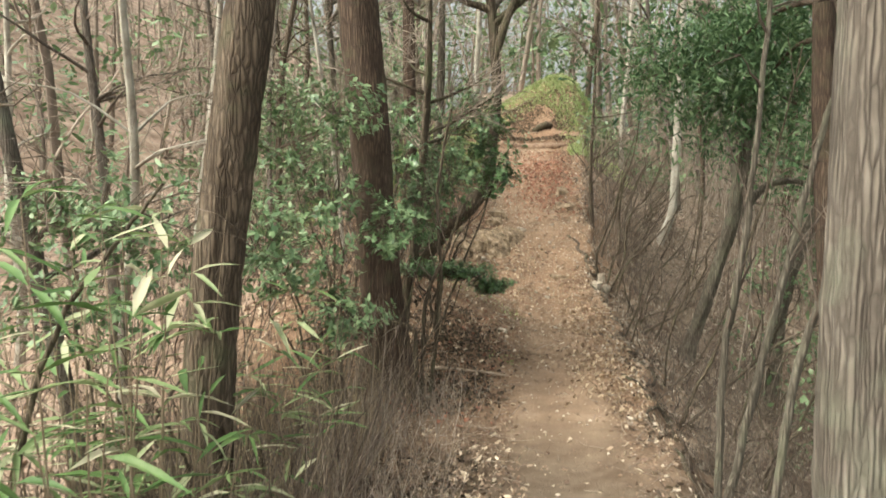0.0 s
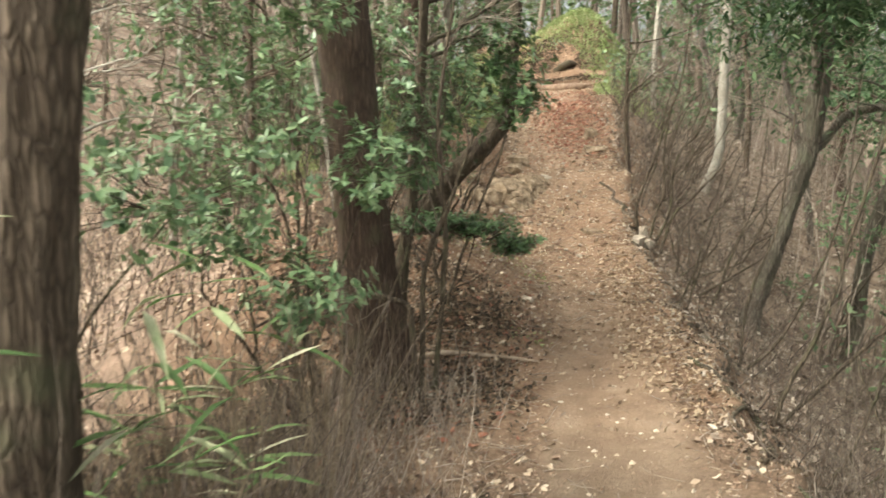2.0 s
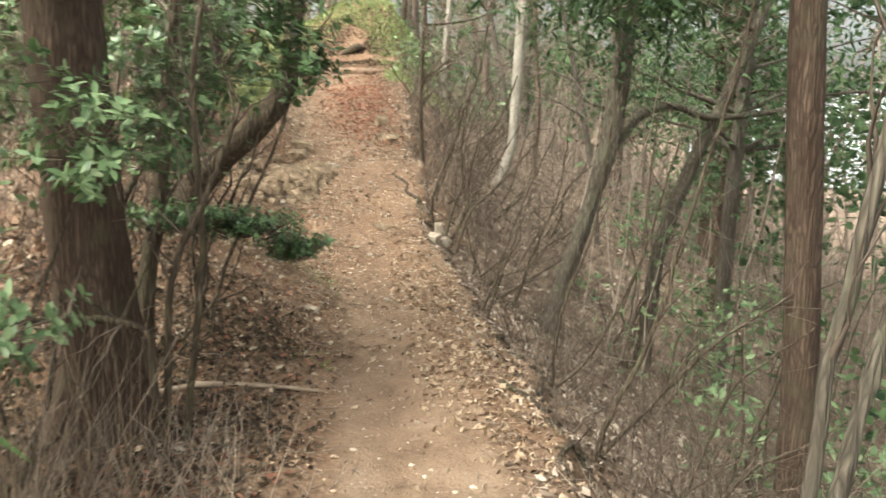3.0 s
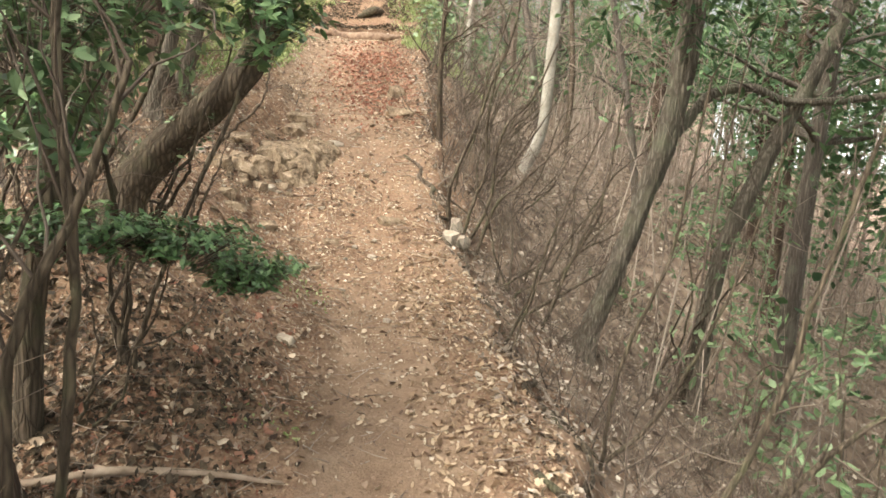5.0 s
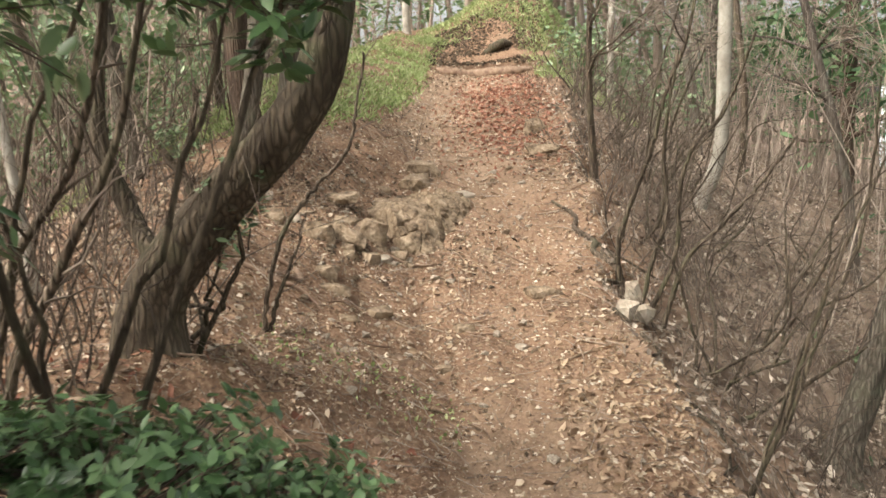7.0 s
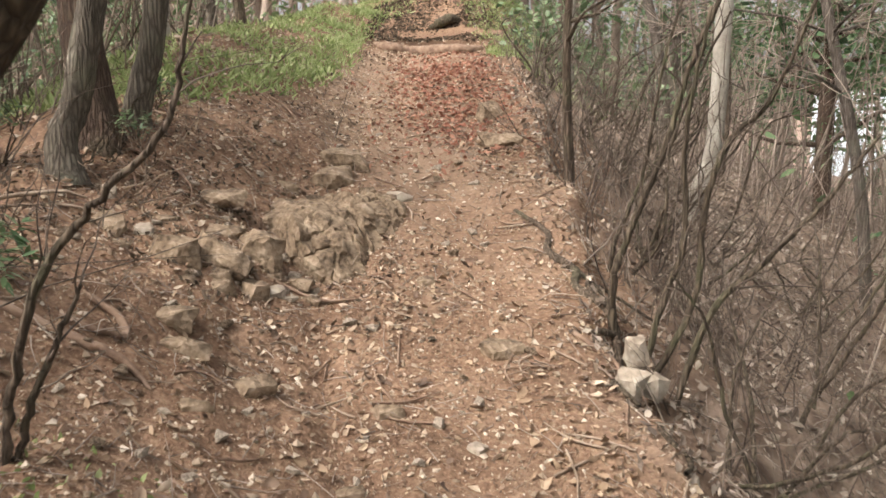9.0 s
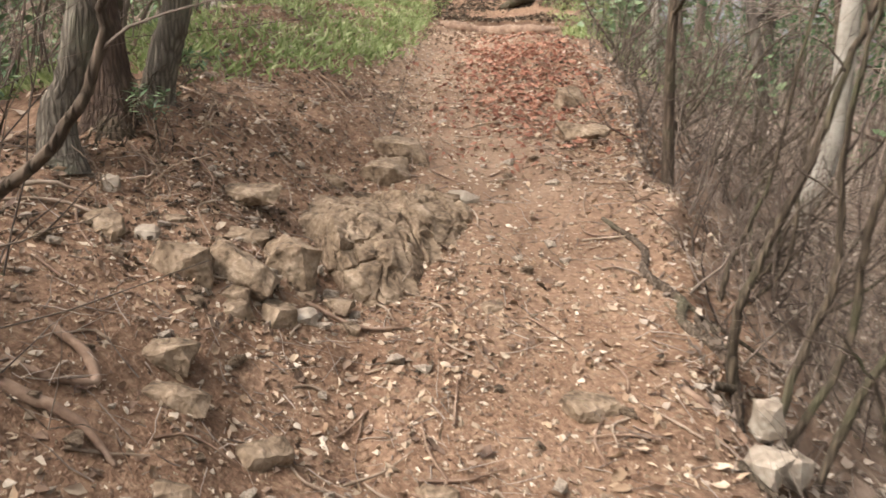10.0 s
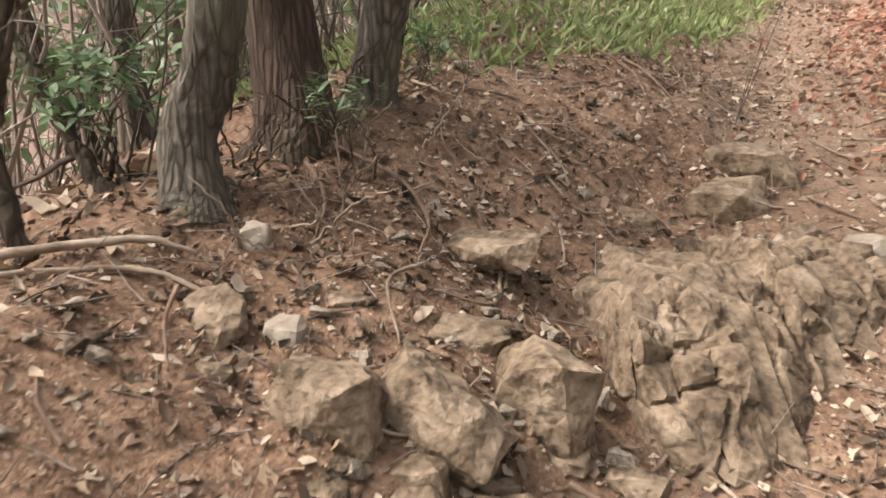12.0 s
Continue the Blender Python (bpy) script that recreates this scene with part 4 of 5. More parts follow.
# ---- brush on the steep side and in the hollow ----
def brush(name, seed, n, xr, yr, lr, rr, mat, label, lean=0.3, keepout=None, bend=0.3):
    r = np.random.RandomState(seed)
    x, y = r.uniform(*xr, n), r.uniform(*yr, n)
    if keepout is not None:
        k = keepout(x, y)
        x, y = x[k], y[k]
    n = len(x)
    s = Shape()
    d = r.normal(0, lean, (n, 3)) * (1, 1, 0.2) + (0.12, 0, 1)
    l = r.uniform(*lr, n)
    tips = twigs(s, np.stack([x, y, height(x, y) - 0.02], 1), d, l, r.uniform(*rr, n), r, bend, 6)
    m = 3
    twigs(s, np.repeat(tips, m, 0) - np.repeat(unit(d) * l[:, None] * 0.4, m, 0), np.repeat(unit(d), m, 0) + r.normal(0, 0.6, (n * m, 3)), np.repeat(l, m) * r.uniform(0.25, 0.6, n * m), np.full(n * m, rr[0] * 0.6), r, 0.2)
    return single(name, s, mat, (float(np.mean(x)), float(np.mean(y)), 0), label, "brush", kind="stuff")


brush("brush", 71, 420, (0.95, 3.2), (6, 13), (0.2, 0.9), (0.003, 0.007), TWIG, "scattered bare twigs on the steep slope", 0.5, lambda x, y: x > edge_x(y) + 0.15)
brush("brush", 76, 520, (0.7, 3.6), (11.9, 22), (0.2, 1.1), (0.003, 0.007), TWIG_GREY, "tangle of bare brown twigs beside the upper trail", 0.75, lambda x, y: x > edge_x(y) - 0.05 + 0.4 * np.abs(np.sin(y * 5.3) * np.sin(y * 2.1)), 0.6)
brush("brush", 68, 80, (0.8, 1.8), (12.1, 16.5), (0.4, 1.3), (0.004, 0.01), TWIG, "crooked brown twigs crowding the upper trail edge", 0.5, lambda x, y: x > edge_x(y) - 0.02, 0.4)
brush("brush", 72, 800, (2.9, 10), (4, 30), (0.5, 1.7), (0.003, 0.008), TWIG_GREY, "tangle of bare grey-brown twigs further down the slope", 0.34, lambda x, y: x > 2.9 + 0.9 * (np.sin(y * 1.7) > 0.2))
brush("brush", 79, 520, (2.6, 9.5), (10, 30), (1.4, 4.2), (0.006, 0.017), TWIG_GREY, "thicket of thin upright grey-brown stems on the slope", 0.16, lambda x, y: x > 2.4 + 0.12 * (y - 10), 0.12)
brush("brush", 69, 260, (1.0, 3.0), (5.5, 14), (0.15, 0.7), (0.002, 0.006), TWIG, "dark broken twigs on the steep slope", 0.8, lambda x, y: x > edge_x(y) + 0.08, 0.4)
brush("brush", 78, 700, (9, 18), (2, 34), (0.8, 2.6), (0.006, 0.014), TWIG_GREY, "bare brush far down the slope", 0.34)
brush("brush", 73, 900, (-8, -2.3), (1, 20), (0.5, 2.4), (0.004, 0.01), TWIG, "bare twigs in the hollow beside the trail", 0.3)
brush("brush", 70, 130, (-6.5, -2.6), (11.5, 18), (1.0, 3.2), (0.006, 0.016), TWIG_GREY, "thin upright stems in the hollow behind the bank", 0.22)
brush("brush", 74, 260, (-2.6, -1.4), (7, 11), (0.3, 1.2), (0.003, 0.007), TWIG, "bare twigs among the evergreen shrubs", 0.4)
brush("brush", 75, 420, (0.95, 1.9), (1.2, 6.5), (0.2, 0.7), (0.002, 0.005), TWIG, "dry stalks and twigs at the trail edge", 0.45)
r = np.random.RandomState(77)
for k in range(40):
    x, y = r.uniform(1.15, 3.2), r.uniform(5.2, 19)
    if k > 25:
        x, y = r.uniform(1.0, 1.9), r.uniform(12.3, 19)
    if abs(y - 10.7) < 0.5 and x > 1.7:
        continue
    paths = []
    for n in range(r.randint(2, 5)):
        l, a = r.uniform(0.4, 1.5), r.normal(0.3, 1.3)
        e = np.array([0.5 * l * math.cos(a) + 0.12, 0.5 * l * math.sin(a), l * r.uniform(0.6, 1)])
        f = np.array(on(x + r.normal(0, 0.06), y + r.normal(0, 0.06), -0.04))
        paths.append([tuple(f), tuple(f + e * 0.35 + r.normal(0, 0.08, 3)), tuple(f + e * 0.7 + r.normal(0, 0.1, 3)), tuple(f + e)])
    bare_shrub("bare crooked shrub on the steep leafy slope", paths, (r.uniform(0.008, 0.018), 0.004), 700 + k, side=7)

for k in range(14):
    x, y = r.uniform(-2.8, -1.35), r.uniform(3.4, 6.4)
    if abs(x + 1.3) < 0.35 and abs(y - 6.7) < 0.5:
        continue
    paths = []
    for n in range(r.randint(2, 4)):
        l, a = r.uniform(0.4, 1.2), r.uniform(0, 6.28)
        e = np.array([0.5 * l * math.cos(a), 0.5 * l * math.sin(a), l * r.uniform(0.5, 1)])
        f = np.array(on(x + r.normal(0, 0.06), y + r.normal(0, 0.06), -0.04))
        paths.append([tuple(f), tuple(f + e * 0.35 + r.normal(0, 0.07, 3)), tuple(f + e * 0.7 + r.normal(0, 0.09, 3)), tuple(f + e)])
    bare_shrub("dead brown shrub tangled in the undergrowth", paths, (r.uniform(0.01, 0.022), 0.005), 760 + k, BARK_BROWN if k % 2 else DEAD_WOOD, side=7, length=0.35)


# ---- rocks and stones ----
def rock(label, at, size, seed, turn=0.0, tilt=0.0, mat=None, name="rock", rough=0.06, cuts=5, group="", points=12):
    """A split stone with flat broken faces, chipped corners and sharp edges."""
    q = np.random.RandomState(seed)
    box = np.array([(a, b, c) for a in (-1, 1) for b in (-1, 1) for c in (-1, 1)], float)
    box = box * q.uniform(0.42, 1.0, (8, 3)) * np.where(box[:, 2:] > 0, 0.85, 1.05)
    chips = unit(q.normal(0, 1, (points, 3)))
    chips = np.clip(chips * 1.2, -1, 1) * q.uniform(0.8, 1.0, (points, 1))
    at = (at[0], at[1], at[2] - 0.06 * size[2])
    corners = np.array(at) + np.concatenate([box, chips]) * np.array(size) * 0.52
    return single(name, rock_shape(Shape(), at, size, seed, turn, tilt, rough, cuts, 0, 1, 0, corners), mat or ROCK, at, label, "rock", group, flat=True)


def outcrop(label, seed):
    """A jointed outcrop of upright plates standing side by side: a flat top on the bank side, a broken face on the trail side."""
    q = np.random.RandomState(seed)

    def ridge(u):
        return np.array([np.interp(u, [0, 0.35, 1], c) for c in ((-0.8, -0.66, -0.28), (12.17, 12.46, 12.95), (0.7, 0.755, 0.75))])

    def foot(u):
        return np.array([np.interp(u, [0, 0.2, 0.4, 0.6, 1], c) for c in ((-0.67, -0.5, -0.385, -0.325, -0.15), (11.95, 11.96, 12.08, 12.3, 12.7), (0.42, 0.32, 0.34, 0.4, 0.56))])

    t = thing("boulder", (-0.5, 12.35, 0.5), label, "rock")
    joints = [0, 0.12, 0.3, 0.42, 0.57, 0.68, 0.86, 1.0]
    for n, (a, b) in enumerate(zip(joints, joints[1:])):
        out = unit((foot((a + b) / 2) - ridge((a + b) / 2)) * (1, 1, 0))
        proud, lift = out * q.normal(0, 0.035), np.array((0, 0, q.normal(0, 0.02)))
        corners = []
        for u in (a - 0.012, b + 0.012):
            top, low = ridge(u) + lift, foot(u) + proud
            back = top + np.array((-0.3, 0.28, -0.05))
            for p, w in ((top + proud, 0.014), (top * 0.5 + low * 0.5 + out * q.uniform(0.0, 0.05) + (0, 0, 0.03), 0.018), (low, 0.016), (low - (0, 0, 0.3), 0), (back, 0.02), (back - (0, 0, 0.4), 0)):
                corners.append(p + q.normal(0, 1, 3) * w)
        mid = np.mean(corners, axis=0)
        s = Shape()
        rock_shape(s, tuple(mid), (0.5, 0.5, 0.5), seed * 10 + n, 0, 0, 0.04, 11, 0, 1, 3.4, corners, 1, 0.022)
        # A thin spall still clinging to the face.
        if n in (1, 2, 4, 5):
            u = (a + b) / 2
            c = foot(u) * 0.6 + ridge(u) * 0.4 + out * 0.035
            way = foot(u) - ridge(u)
            side = np.cross(unit(way), out)
            leaf = [c + way * e * q.uniform(0.25, 0.4) + side * d * q.uniform(0.04, 0.07) + out * o for e in (-1, 1) for d in (-1, 1) for o in (-0.03, 0.012)]
            rock_shape(s, tuple(c), (0.3, 0.3, 0.3), seed * 10 + 40 + n, 0, 0, 0.03, 7, 0, 1, 0, leaf, 1, 0.024)
        part("rock_plate", s, ROCK, t, flat=True)
    return t


outcrop("large jointed tan rock outcrop sunk in the trail bank", 5)
rock("upright block of tan rock with a split face", (-0.9, 11.86, 0.53), (0.27, 0.2, 0.26), 8, -0.25, 0.1)
rock("slanting tan rock slab between two blocks", (-1.05, 11.63, 0.555), (0.2, 0.36, 0.16), 9, 1.5, 0.55)
rock("flat tan stone wedged above a slab", (-1.12, 11.92, 0.62), (0.24, 0.16, 0.13), 10, 0.5, 0.2)
rock("squarish tan block of rock on the bank", (-1.22, 11.5, 0.585), (0.27, 0.22, 0.27), 14, 0.1, 0.1)
rock("tan wedge-shaped stone on the bank", (-1.56, 11.57, 0.73), (0.2, 0.14, 0.11), 15, -0.3, 0.2)
rock("long flat rock sunk in the bank", (-1.19, 12.24, 0.79), (0.34, 0.17, 0.1), 16, -0.25, 0.15)
rock("flat weathered rock set in the trail", (-0.69, 13.58, 0.94), (0.42, 0.34, 0.2), 17, 0.1, 0.1)
rock("sloping weathered rock above the boulder", (-0.71, 13.25, 0.82), (0.36, 0.3, 0.2), 18, -0.2, 0.2)
rock("dark flat slab jutting from the trail edge", (0.5, 14.05, 1.07), (0.36, 0.24, 0.13), 19, -0.15, 0.15)
rock("squarish stone beside the trail", (0.48, 14.92, 1.31), (0.3, 0.26, 0.22), 20, 0.3, 0.0)
rock("pale chipped stone at the trail edge", (0.84, 11.15, 0.05), (0.16, 0.14, 0.13), 21, 0.4, 0.1, ROCK_PALE)
rock("upright pale stone at the foot of a bare shrub", (0.93, 11.42, 0.12), (0.12, 0.11, 0.18), 22, 0.2, 0.1, ROCK_PALE)
rock("pale chipped stone at the trail edge", (0.98, 11.28, 0.0), (0.15, 0.12, 0.12), 23, 0.9, 0.2, ROCK_PALE)
rock("pale broken stone under the trail edge", (0.88, 10.88, -0.08), (0.14, 0.12, 0.1), 24, 0.1, 0.1, ROCK_PALE)
rock("pale broken stone under the trail edge", (0.9, 10.55, -0.14), (0.12, 0.1, 0.09), 25, 0.6, 0.1, ROCK_PALE)
rock("brown stone resting in soil", (-1.08, 11.03, 0.39), (0.19, 0.14, 0.13), 26, 0.3, 0.1)
rock("brown stone resting in soil", (-1.0, 10.88, 0.3), (0.22, 0.12, 0.09), 27, 0.1, 0.1)
rock("brown stone resting in soil", (-0.72, 10.86, 0.14), (0.2, 0.14, 0.1), 28, 0.7, 0.1)
rock("broken tan stone among the blocks", (-1.0, 11.45, 0.42), (0.16, 0.11, 0.11), 36, 0.5, 0.2)
rock("broken tan stone among the blocks", (-0.86, 11.55, 0.4), (0.14, 0.12, 0.1), 37, 1.0, 0.2)
rock("broken tan stone among the blocks", (-1.15, 11.35, 0.47), (0.13, 0.1, 0.1), 38, 0.2, 0.2)
rock("thin broken rock leaf below the boulder", (-0.87, 11.78, 0.42), (0.2, 0.12, 0.07), 29, 0.2, 0.1)
rock("thin broken rock leaf below the boulder", (-0.7, 11.83, 0.38), (0.16, 0.1, 0.06), 30, -0.3, 0.1)
rock("thin broken rock leaf below the boulder", (-0.95, 11.62, 0.42), (0.18, 0.1, 0.08), 33, 0.5, 0.2)
rock("pale flat stone beside the trail", on(-0.37, 8.62, 0.0), (0.15, 0.09, 0.07), 31, -0.6, 0.1, ROCK_PALE)
rock("grey stone at the foot of a conifer", on(-0.92, 6.5, 0.0), (0.13, 0.1, 0.08), 32, 0.2, 0.1, ROCK_PALE)
rock("rounded brown stone set in the trail", on(0.3, 11.4, 0.0), (0.24, 0.18, 0.1), 34, 0.2, 0.05)
rock("rounded brown stone set in the trail", on(-0.2, 10.9, 0.0), (0.14, 0.11, 0.07), 35, 0.2, 0.05)

for k, (x, y, sx, sy, sz, t) in enumerate([(-1.4, 11.62, 0.1, 0.08, 0.07, 0.3), (-1.36, 11.8, 0.12, 0.08, 0.06, 0.9), (-1.02, 11.5, 0.12, 0.07, 0.06, 0.2), (-0.8, 11.62, 0.13, 0.08, 0.05, 0.4), (-1.45, 11.45, 0.09, 0.07, 0.06, 1.2), (-0.62, 11.7, 0.1, 0.07, 0.05, 0.0), (-0.25, 13.0, 0.2, 0.16, 0.08, 0.3), (-0.45, 13.05, 0.16, 0.12, 0.08, 0.8), (-0.95, 12.9, 0.15, 0.1, 0.08, 0.2), (-1.65, 11.85, 0.1, 0.09, 0.08, 0.5), (-0.05, 12.0, 0.12, 0.09, 0.05, 0.6), (-0.3, 10.4, 0.12, 0.09, 0.06, 0.1), (0.15, 10.7, 0.1, 0.08, 0.04, 0.7), (-0.85, 10.5, 0.13, 0.09, 0.06, 0.4)]):
    rock("angular tan stone among the trail rocks", on(x, y, 0.0), (sx, sy, sz * 1.4), 60 + k, t, 0.15, ROCK_PALE if k % 3 == 0 else ROCK, "stone", group="angular stones among the rocks")

_stones = [rock_shape(Shape(), (0, 0, 0), (1, 0.8, 0.55), 200 + k, 0, 0, 0.07, 1, 12).mesh("stone", ROCK_PALE if k % 3 else ROCK, flat=True) for k in range(8)]
r = np.random.RandomState(81)
for k in range(320):
    x, y = r.uniform(-1.9, 0.85), r.uniform(9.4, 16.5)
    if k < 150:
        x, y = r.normal(-1.0, 0.4), r.normal(11.9, 0.6)
    size = 0.03 + 0.075 * r.uniform(0, 1) ** 2.2
    ob = new("stone", _stones[k % 8])
    ob.location = on(x, y, 0.12 * size)
    ob.rotation_euler = (r.uniform(-0.3, 0.3), r.uniform(-0.3, 0.3), r.uniform(0, 6.28))
    ob.scale = (size, size * r.uniform(0.7, 1.1), size * r.uniform(0.6, 1))
    tagged(ob, "small chipped stone lying on the trail", "stone", "loose stones on the trail")


# ---- roots, fallen branches and sticks ----
def branch(name, label, pts, radii, mat, seed, category, sides=9, group="", drape=None):
    if drape is not None:
        pts = [on(x, y, drape) for x, y in pts]
    s = Shape()
    tube(s, pts, radii, sides, 7, 0.06, radii[0] * 0.08, seed, 0, radii[0] * 0.12)
    return single(name, s, mat, pts[0], label, category, group)


branch("root", "exposed root bending over bare soil", [(-1.42, 10.85), (-1.33, 10.82), (-1.22, 10.79), (-1.16, 10.72), (-1.24, 10.62), (-1.34, 10.6)], [0.01, 0.014, 0.017, 0.016, 0.012, 0.006], ROOT, 1, "root", drape=0.006)
branch("root", "exposed root lying across bare soil", [(-1.6, 10.45), (-1.35, 10.5), (-1.12, 10.53), (-1.0, 10.5)], [0.02, 0.019, 0.015, 0.007], ROOT, 2, "root", drape=0.004)
branch("root", "thick dark root along the eroded trail edge", [(0.5, 12.8), (0.66, 12.5), (0.64, 12.3), (0.76, 12.1), (0.74, 11.95), (0.88, 11.8), (0.9, 11.6)], [0.012, 0.018, 0.022, 0.026, 0.024, 0.03, 0.022], BARK_BROWN, 3, "root", drape=0.004)
branch("root", "thick red-brown root crossing the trail as a step", [(-1.05, 20.7, 2.5), (-0.72, 20.4, 2.43), (-0.35, 20.42, 2.36), (0.05, 20.3, 2.36), (0.5, 20.3, 2.37), (0.9, 20.6, 2.4)], [0.06, 0.09, 0.085, 0.1, 0.09, 0.05], ROOT, 4, "root")
branch("root", "dark root on the mound above the trail", [(-0.15, 21.7, 2.78), (0.1, 21.45, 2.93), (0.32, 21.5, 3.0), (0.55, 21.8, 2.88)], [0.05, 0.08, 0.085, 0.04], BARK_MOSS, 5, "root")
r = np.random.RandomState(86)
for k in range(16):
    y0 = 3.6 + k * 0.52 + r.uniform(-0.15, 0.15)
    l = r.uniform(0.45, 0.95)
    ys = np.linspace(y0, y0 + l, 5)
    pts = [on(float(edge_x(v)) + 0.06 + r.normal(0, 0.035), v, r.uniform(-0.005, 0.025)) for v in ys]
    if k % 2:
        pts.append(on(pts[-1][0] + r.uniform(0.15, 0.4), pts[-1][1] - r.uniform(-0.1, 0.25), 0.0))
    w = r.uniform(0.008, 0.02)
    branch("root", "dark gnarled root bared along the eroded trail edge", pts, [w * 0.5, w, w * 1.1, w * 0.8, w * 0.4], BARK_MOSS if k % 3 else BARK_BROWN, 40 + k, "root", 8, "roots along the trail edge")
for k in range(9):
    y0 = 11.6 + k * 0.62 + r.uniform(-0.2, 0.2)
    x0 = float(edge_x(y0)) - r.uniform(0.0, 0.15)
    a, l = r.uniform(-0.6, 1.2), r.uniform(0.3, 0.6)
    pts = [(x0, y0), (x0 + l * 0.5 * math.sin(a) + 0.04, y0 - l * 0.5 * math.cos(a)), (x0 + l * math.sin(a), y0 - l * math.cos(a))]
    w = r.uniform(0.007, 0.016)
    branch("root", "dark gnarled root bared along the eroded trail edge", pts, [w, w * 0.9, w * 0.4], BARK_MOSS if k % 2 else ROOT, 70 + k, "root", 8, "roots along the trail edge", 0.01)
for k, pts in enumerate(([(-1.5, 14.2), (-1.25, 14.12), (-1.15, 13.95), (-1.2, 13.8)], [(-1.4, 14.25), (-1.2, 14.15), (-1.02, 14.0), (-0.98, 13.8)], [(-1.3, 14.2), (-1.05, 14.2), (-0.85, 14.1)], [(-1.75, 12.2), (-1.62, 12.1), (-1.55, 11.95)], [(-1.7, 12.3), (-1.5, 12.3), (-1.35, 12.2), (-1.3, 12.05)])):
    branch("root", "thin pale root arching out of the soil", pts, [0.008, 0.007, 0.006, 0.003], ROOT, 10 + k, "root", 7, "thin roots in the bank", 0.014)
branch("fallen_branch", "bleached fallen branch lying along the bank", [(-2.9, 10.9), (-2.5, 11.1), (-2.1, 11.35), (-1.8, 11.58), (-1.68, 11.66)], [0.018, 0.016, 0.014, 0.01, 0.005], DEAD_WOOD, 20, "branch", drape=0.05)
branch("fallen_branch", "thin bleached branch among the litter", [(-2.3, 11.1), (-2.0, 11.3), (-1.72, 11.55), (-1.5, 11.6)], [0.01, 0.008, 0.007, 0.004], DEAD_WOOD, 21, "branch", drape=0.03)
branch("fallen_branch", "thin fallen branch across dark litter", [(-1.25, 7.15), (-0.9, 7.22), (-0.6, 7.27), (-0.25, 7.25)], [0.02, 0.018, 0.014, 0.008], DEAD_WOOD, 22, "branch", drape=0.02)
branch("fallen_branch", "pale forked branch in the undergrowth", [(-1.75, 5.3), (-1.45, 5.25), (-1.2, 5.3), (-1.05, 5.45)], [0.028, 0.026, 0.02, 0.01], DEAD_WOOD, 23, "branch", drape=0.04)
branch("fallen_branch", "dark rotten branch in the undergrowth", [(-2.2, 4.6), (-1.9, 4.5), (-1.6, 4.6), (-1.3, 4.5)], [0.035, 0.03, 0.025, 0.012], BARK_MOSS, 24, "branch", drape=0.05)
branch("fallen_branch", "fallen stick along the trail edge", [(0.8, 7.3), (0.95, 6.9), (1.08, 6.5), (1.1, 6.1)], [0.016, 0.018, 0.015, 0.008], BARK_MOSS, 25, "branch", drape=0.012)
branch("fallen_branch", "pale stick lying below the boulder", [(-0.8, 11.72), (-0.6, 11.74), (-0.42, 11.8)], [0.009, 0.011, 0.006], ROOT, 26, "branch", 7, drape=0.012)
r = np.random.RandomState(83)
for k in range(150):
    x, y, a, l = r.uniform(-1.9, 1.05), r.uniform(3.5, 15.5) if k < 70 else r.uniform(10, 15), r.uniform(0, 6.28), r.uniform(0.1, 0.32)
    if y < 9 and abs(x - 0.2) < 0.4:
        continue
    b = r.normal(0, 0.25)
    pts = [(x, y), (x + l * 0.5 * math.cos(a), y + l * 0.5 * math.sin(a)), (x + l * math.cos(a + b), y + l * math.sin(a + b))]
    branch("stick", "short dry stick lying in leaf litter", pts, [0.006, 0.005, 0.003], DEAD_WOOD if k % 2 else ROOT, 100 + k, "stick", 5, "sticks in the litter", 0.012)


# ---- fallen leaves, pebbles and twigs ----
def slope_normal(x, y):
    e = 0.03
    return unit(np.stack([(height(x - e, y) - height(x + e, y)) / (2 * e), (height(x, y - e) - height(x, y + e)) / (2 * e), np.ones_like(x)], 1))


def litter(name, seed, n, xr, yr, weight, sizes, mat, label, tilt=0.35, lift=0.012):
    r = np.random.RandomState(seed)
    x, y = r.uniform(*xr, n), r.uniform(*yr, n)
    k = r.uniform(0, 1, n) < weight(x, y)
    x, y = x[k], y[k]
    n = len(x)
    up = unit(slope_normal(x, y) + r.normal(0, tilt, (n, 3)))
    l = sizes[0] + (sizes[1] - sizes[0]) * r.uniform(0, 1, n) ** 1.6
    d = np.cross(up, r.normal(0, 1, (n, 3)))
    p = np.stack([x, y, height(x, y) + r.uniform(0.003, lift, n)], 1) - unit(d) * l[:, None] * 0.5 + (0, 0, 1) * (l * 0.12)[:, None]
    s = Shape()
    leaves(s, p, d, up, l, l * r.uniform(0.28, 0.62, n), 0.5, r.uniform(-0.3, 0.5, (n, 1)), r)
    return single(name, s, mat, (0, float(np.mean(y)), 0), label, "leaves", kind="stuff")


def bare(x, y):
    """1 on the trodden middle of the trail, 0 off it; less clear where the trail climbs past the rocks."""
    return (1 - smooth(0.2, 0.5, np.abs(x - trail_x(y)))) * np.interp(y, [6.5, 9, 12.5, 14, 17, 20], [1, 0.6, 0.45, 0.7, 0.6, 0.2])


def patchy(x, y, seed):
    return 0.55 + 0.45 * ripple(x, y, 2.6, seed)


def open_soil(x, y):
    """How far rain and feet have cleared the leaves from the climbing part of the trail and its bank."""
    return smooth(7, 9.5, y) * (1 - smooth(16, 19, y)) * smooth(-2.0, -1.5, x)


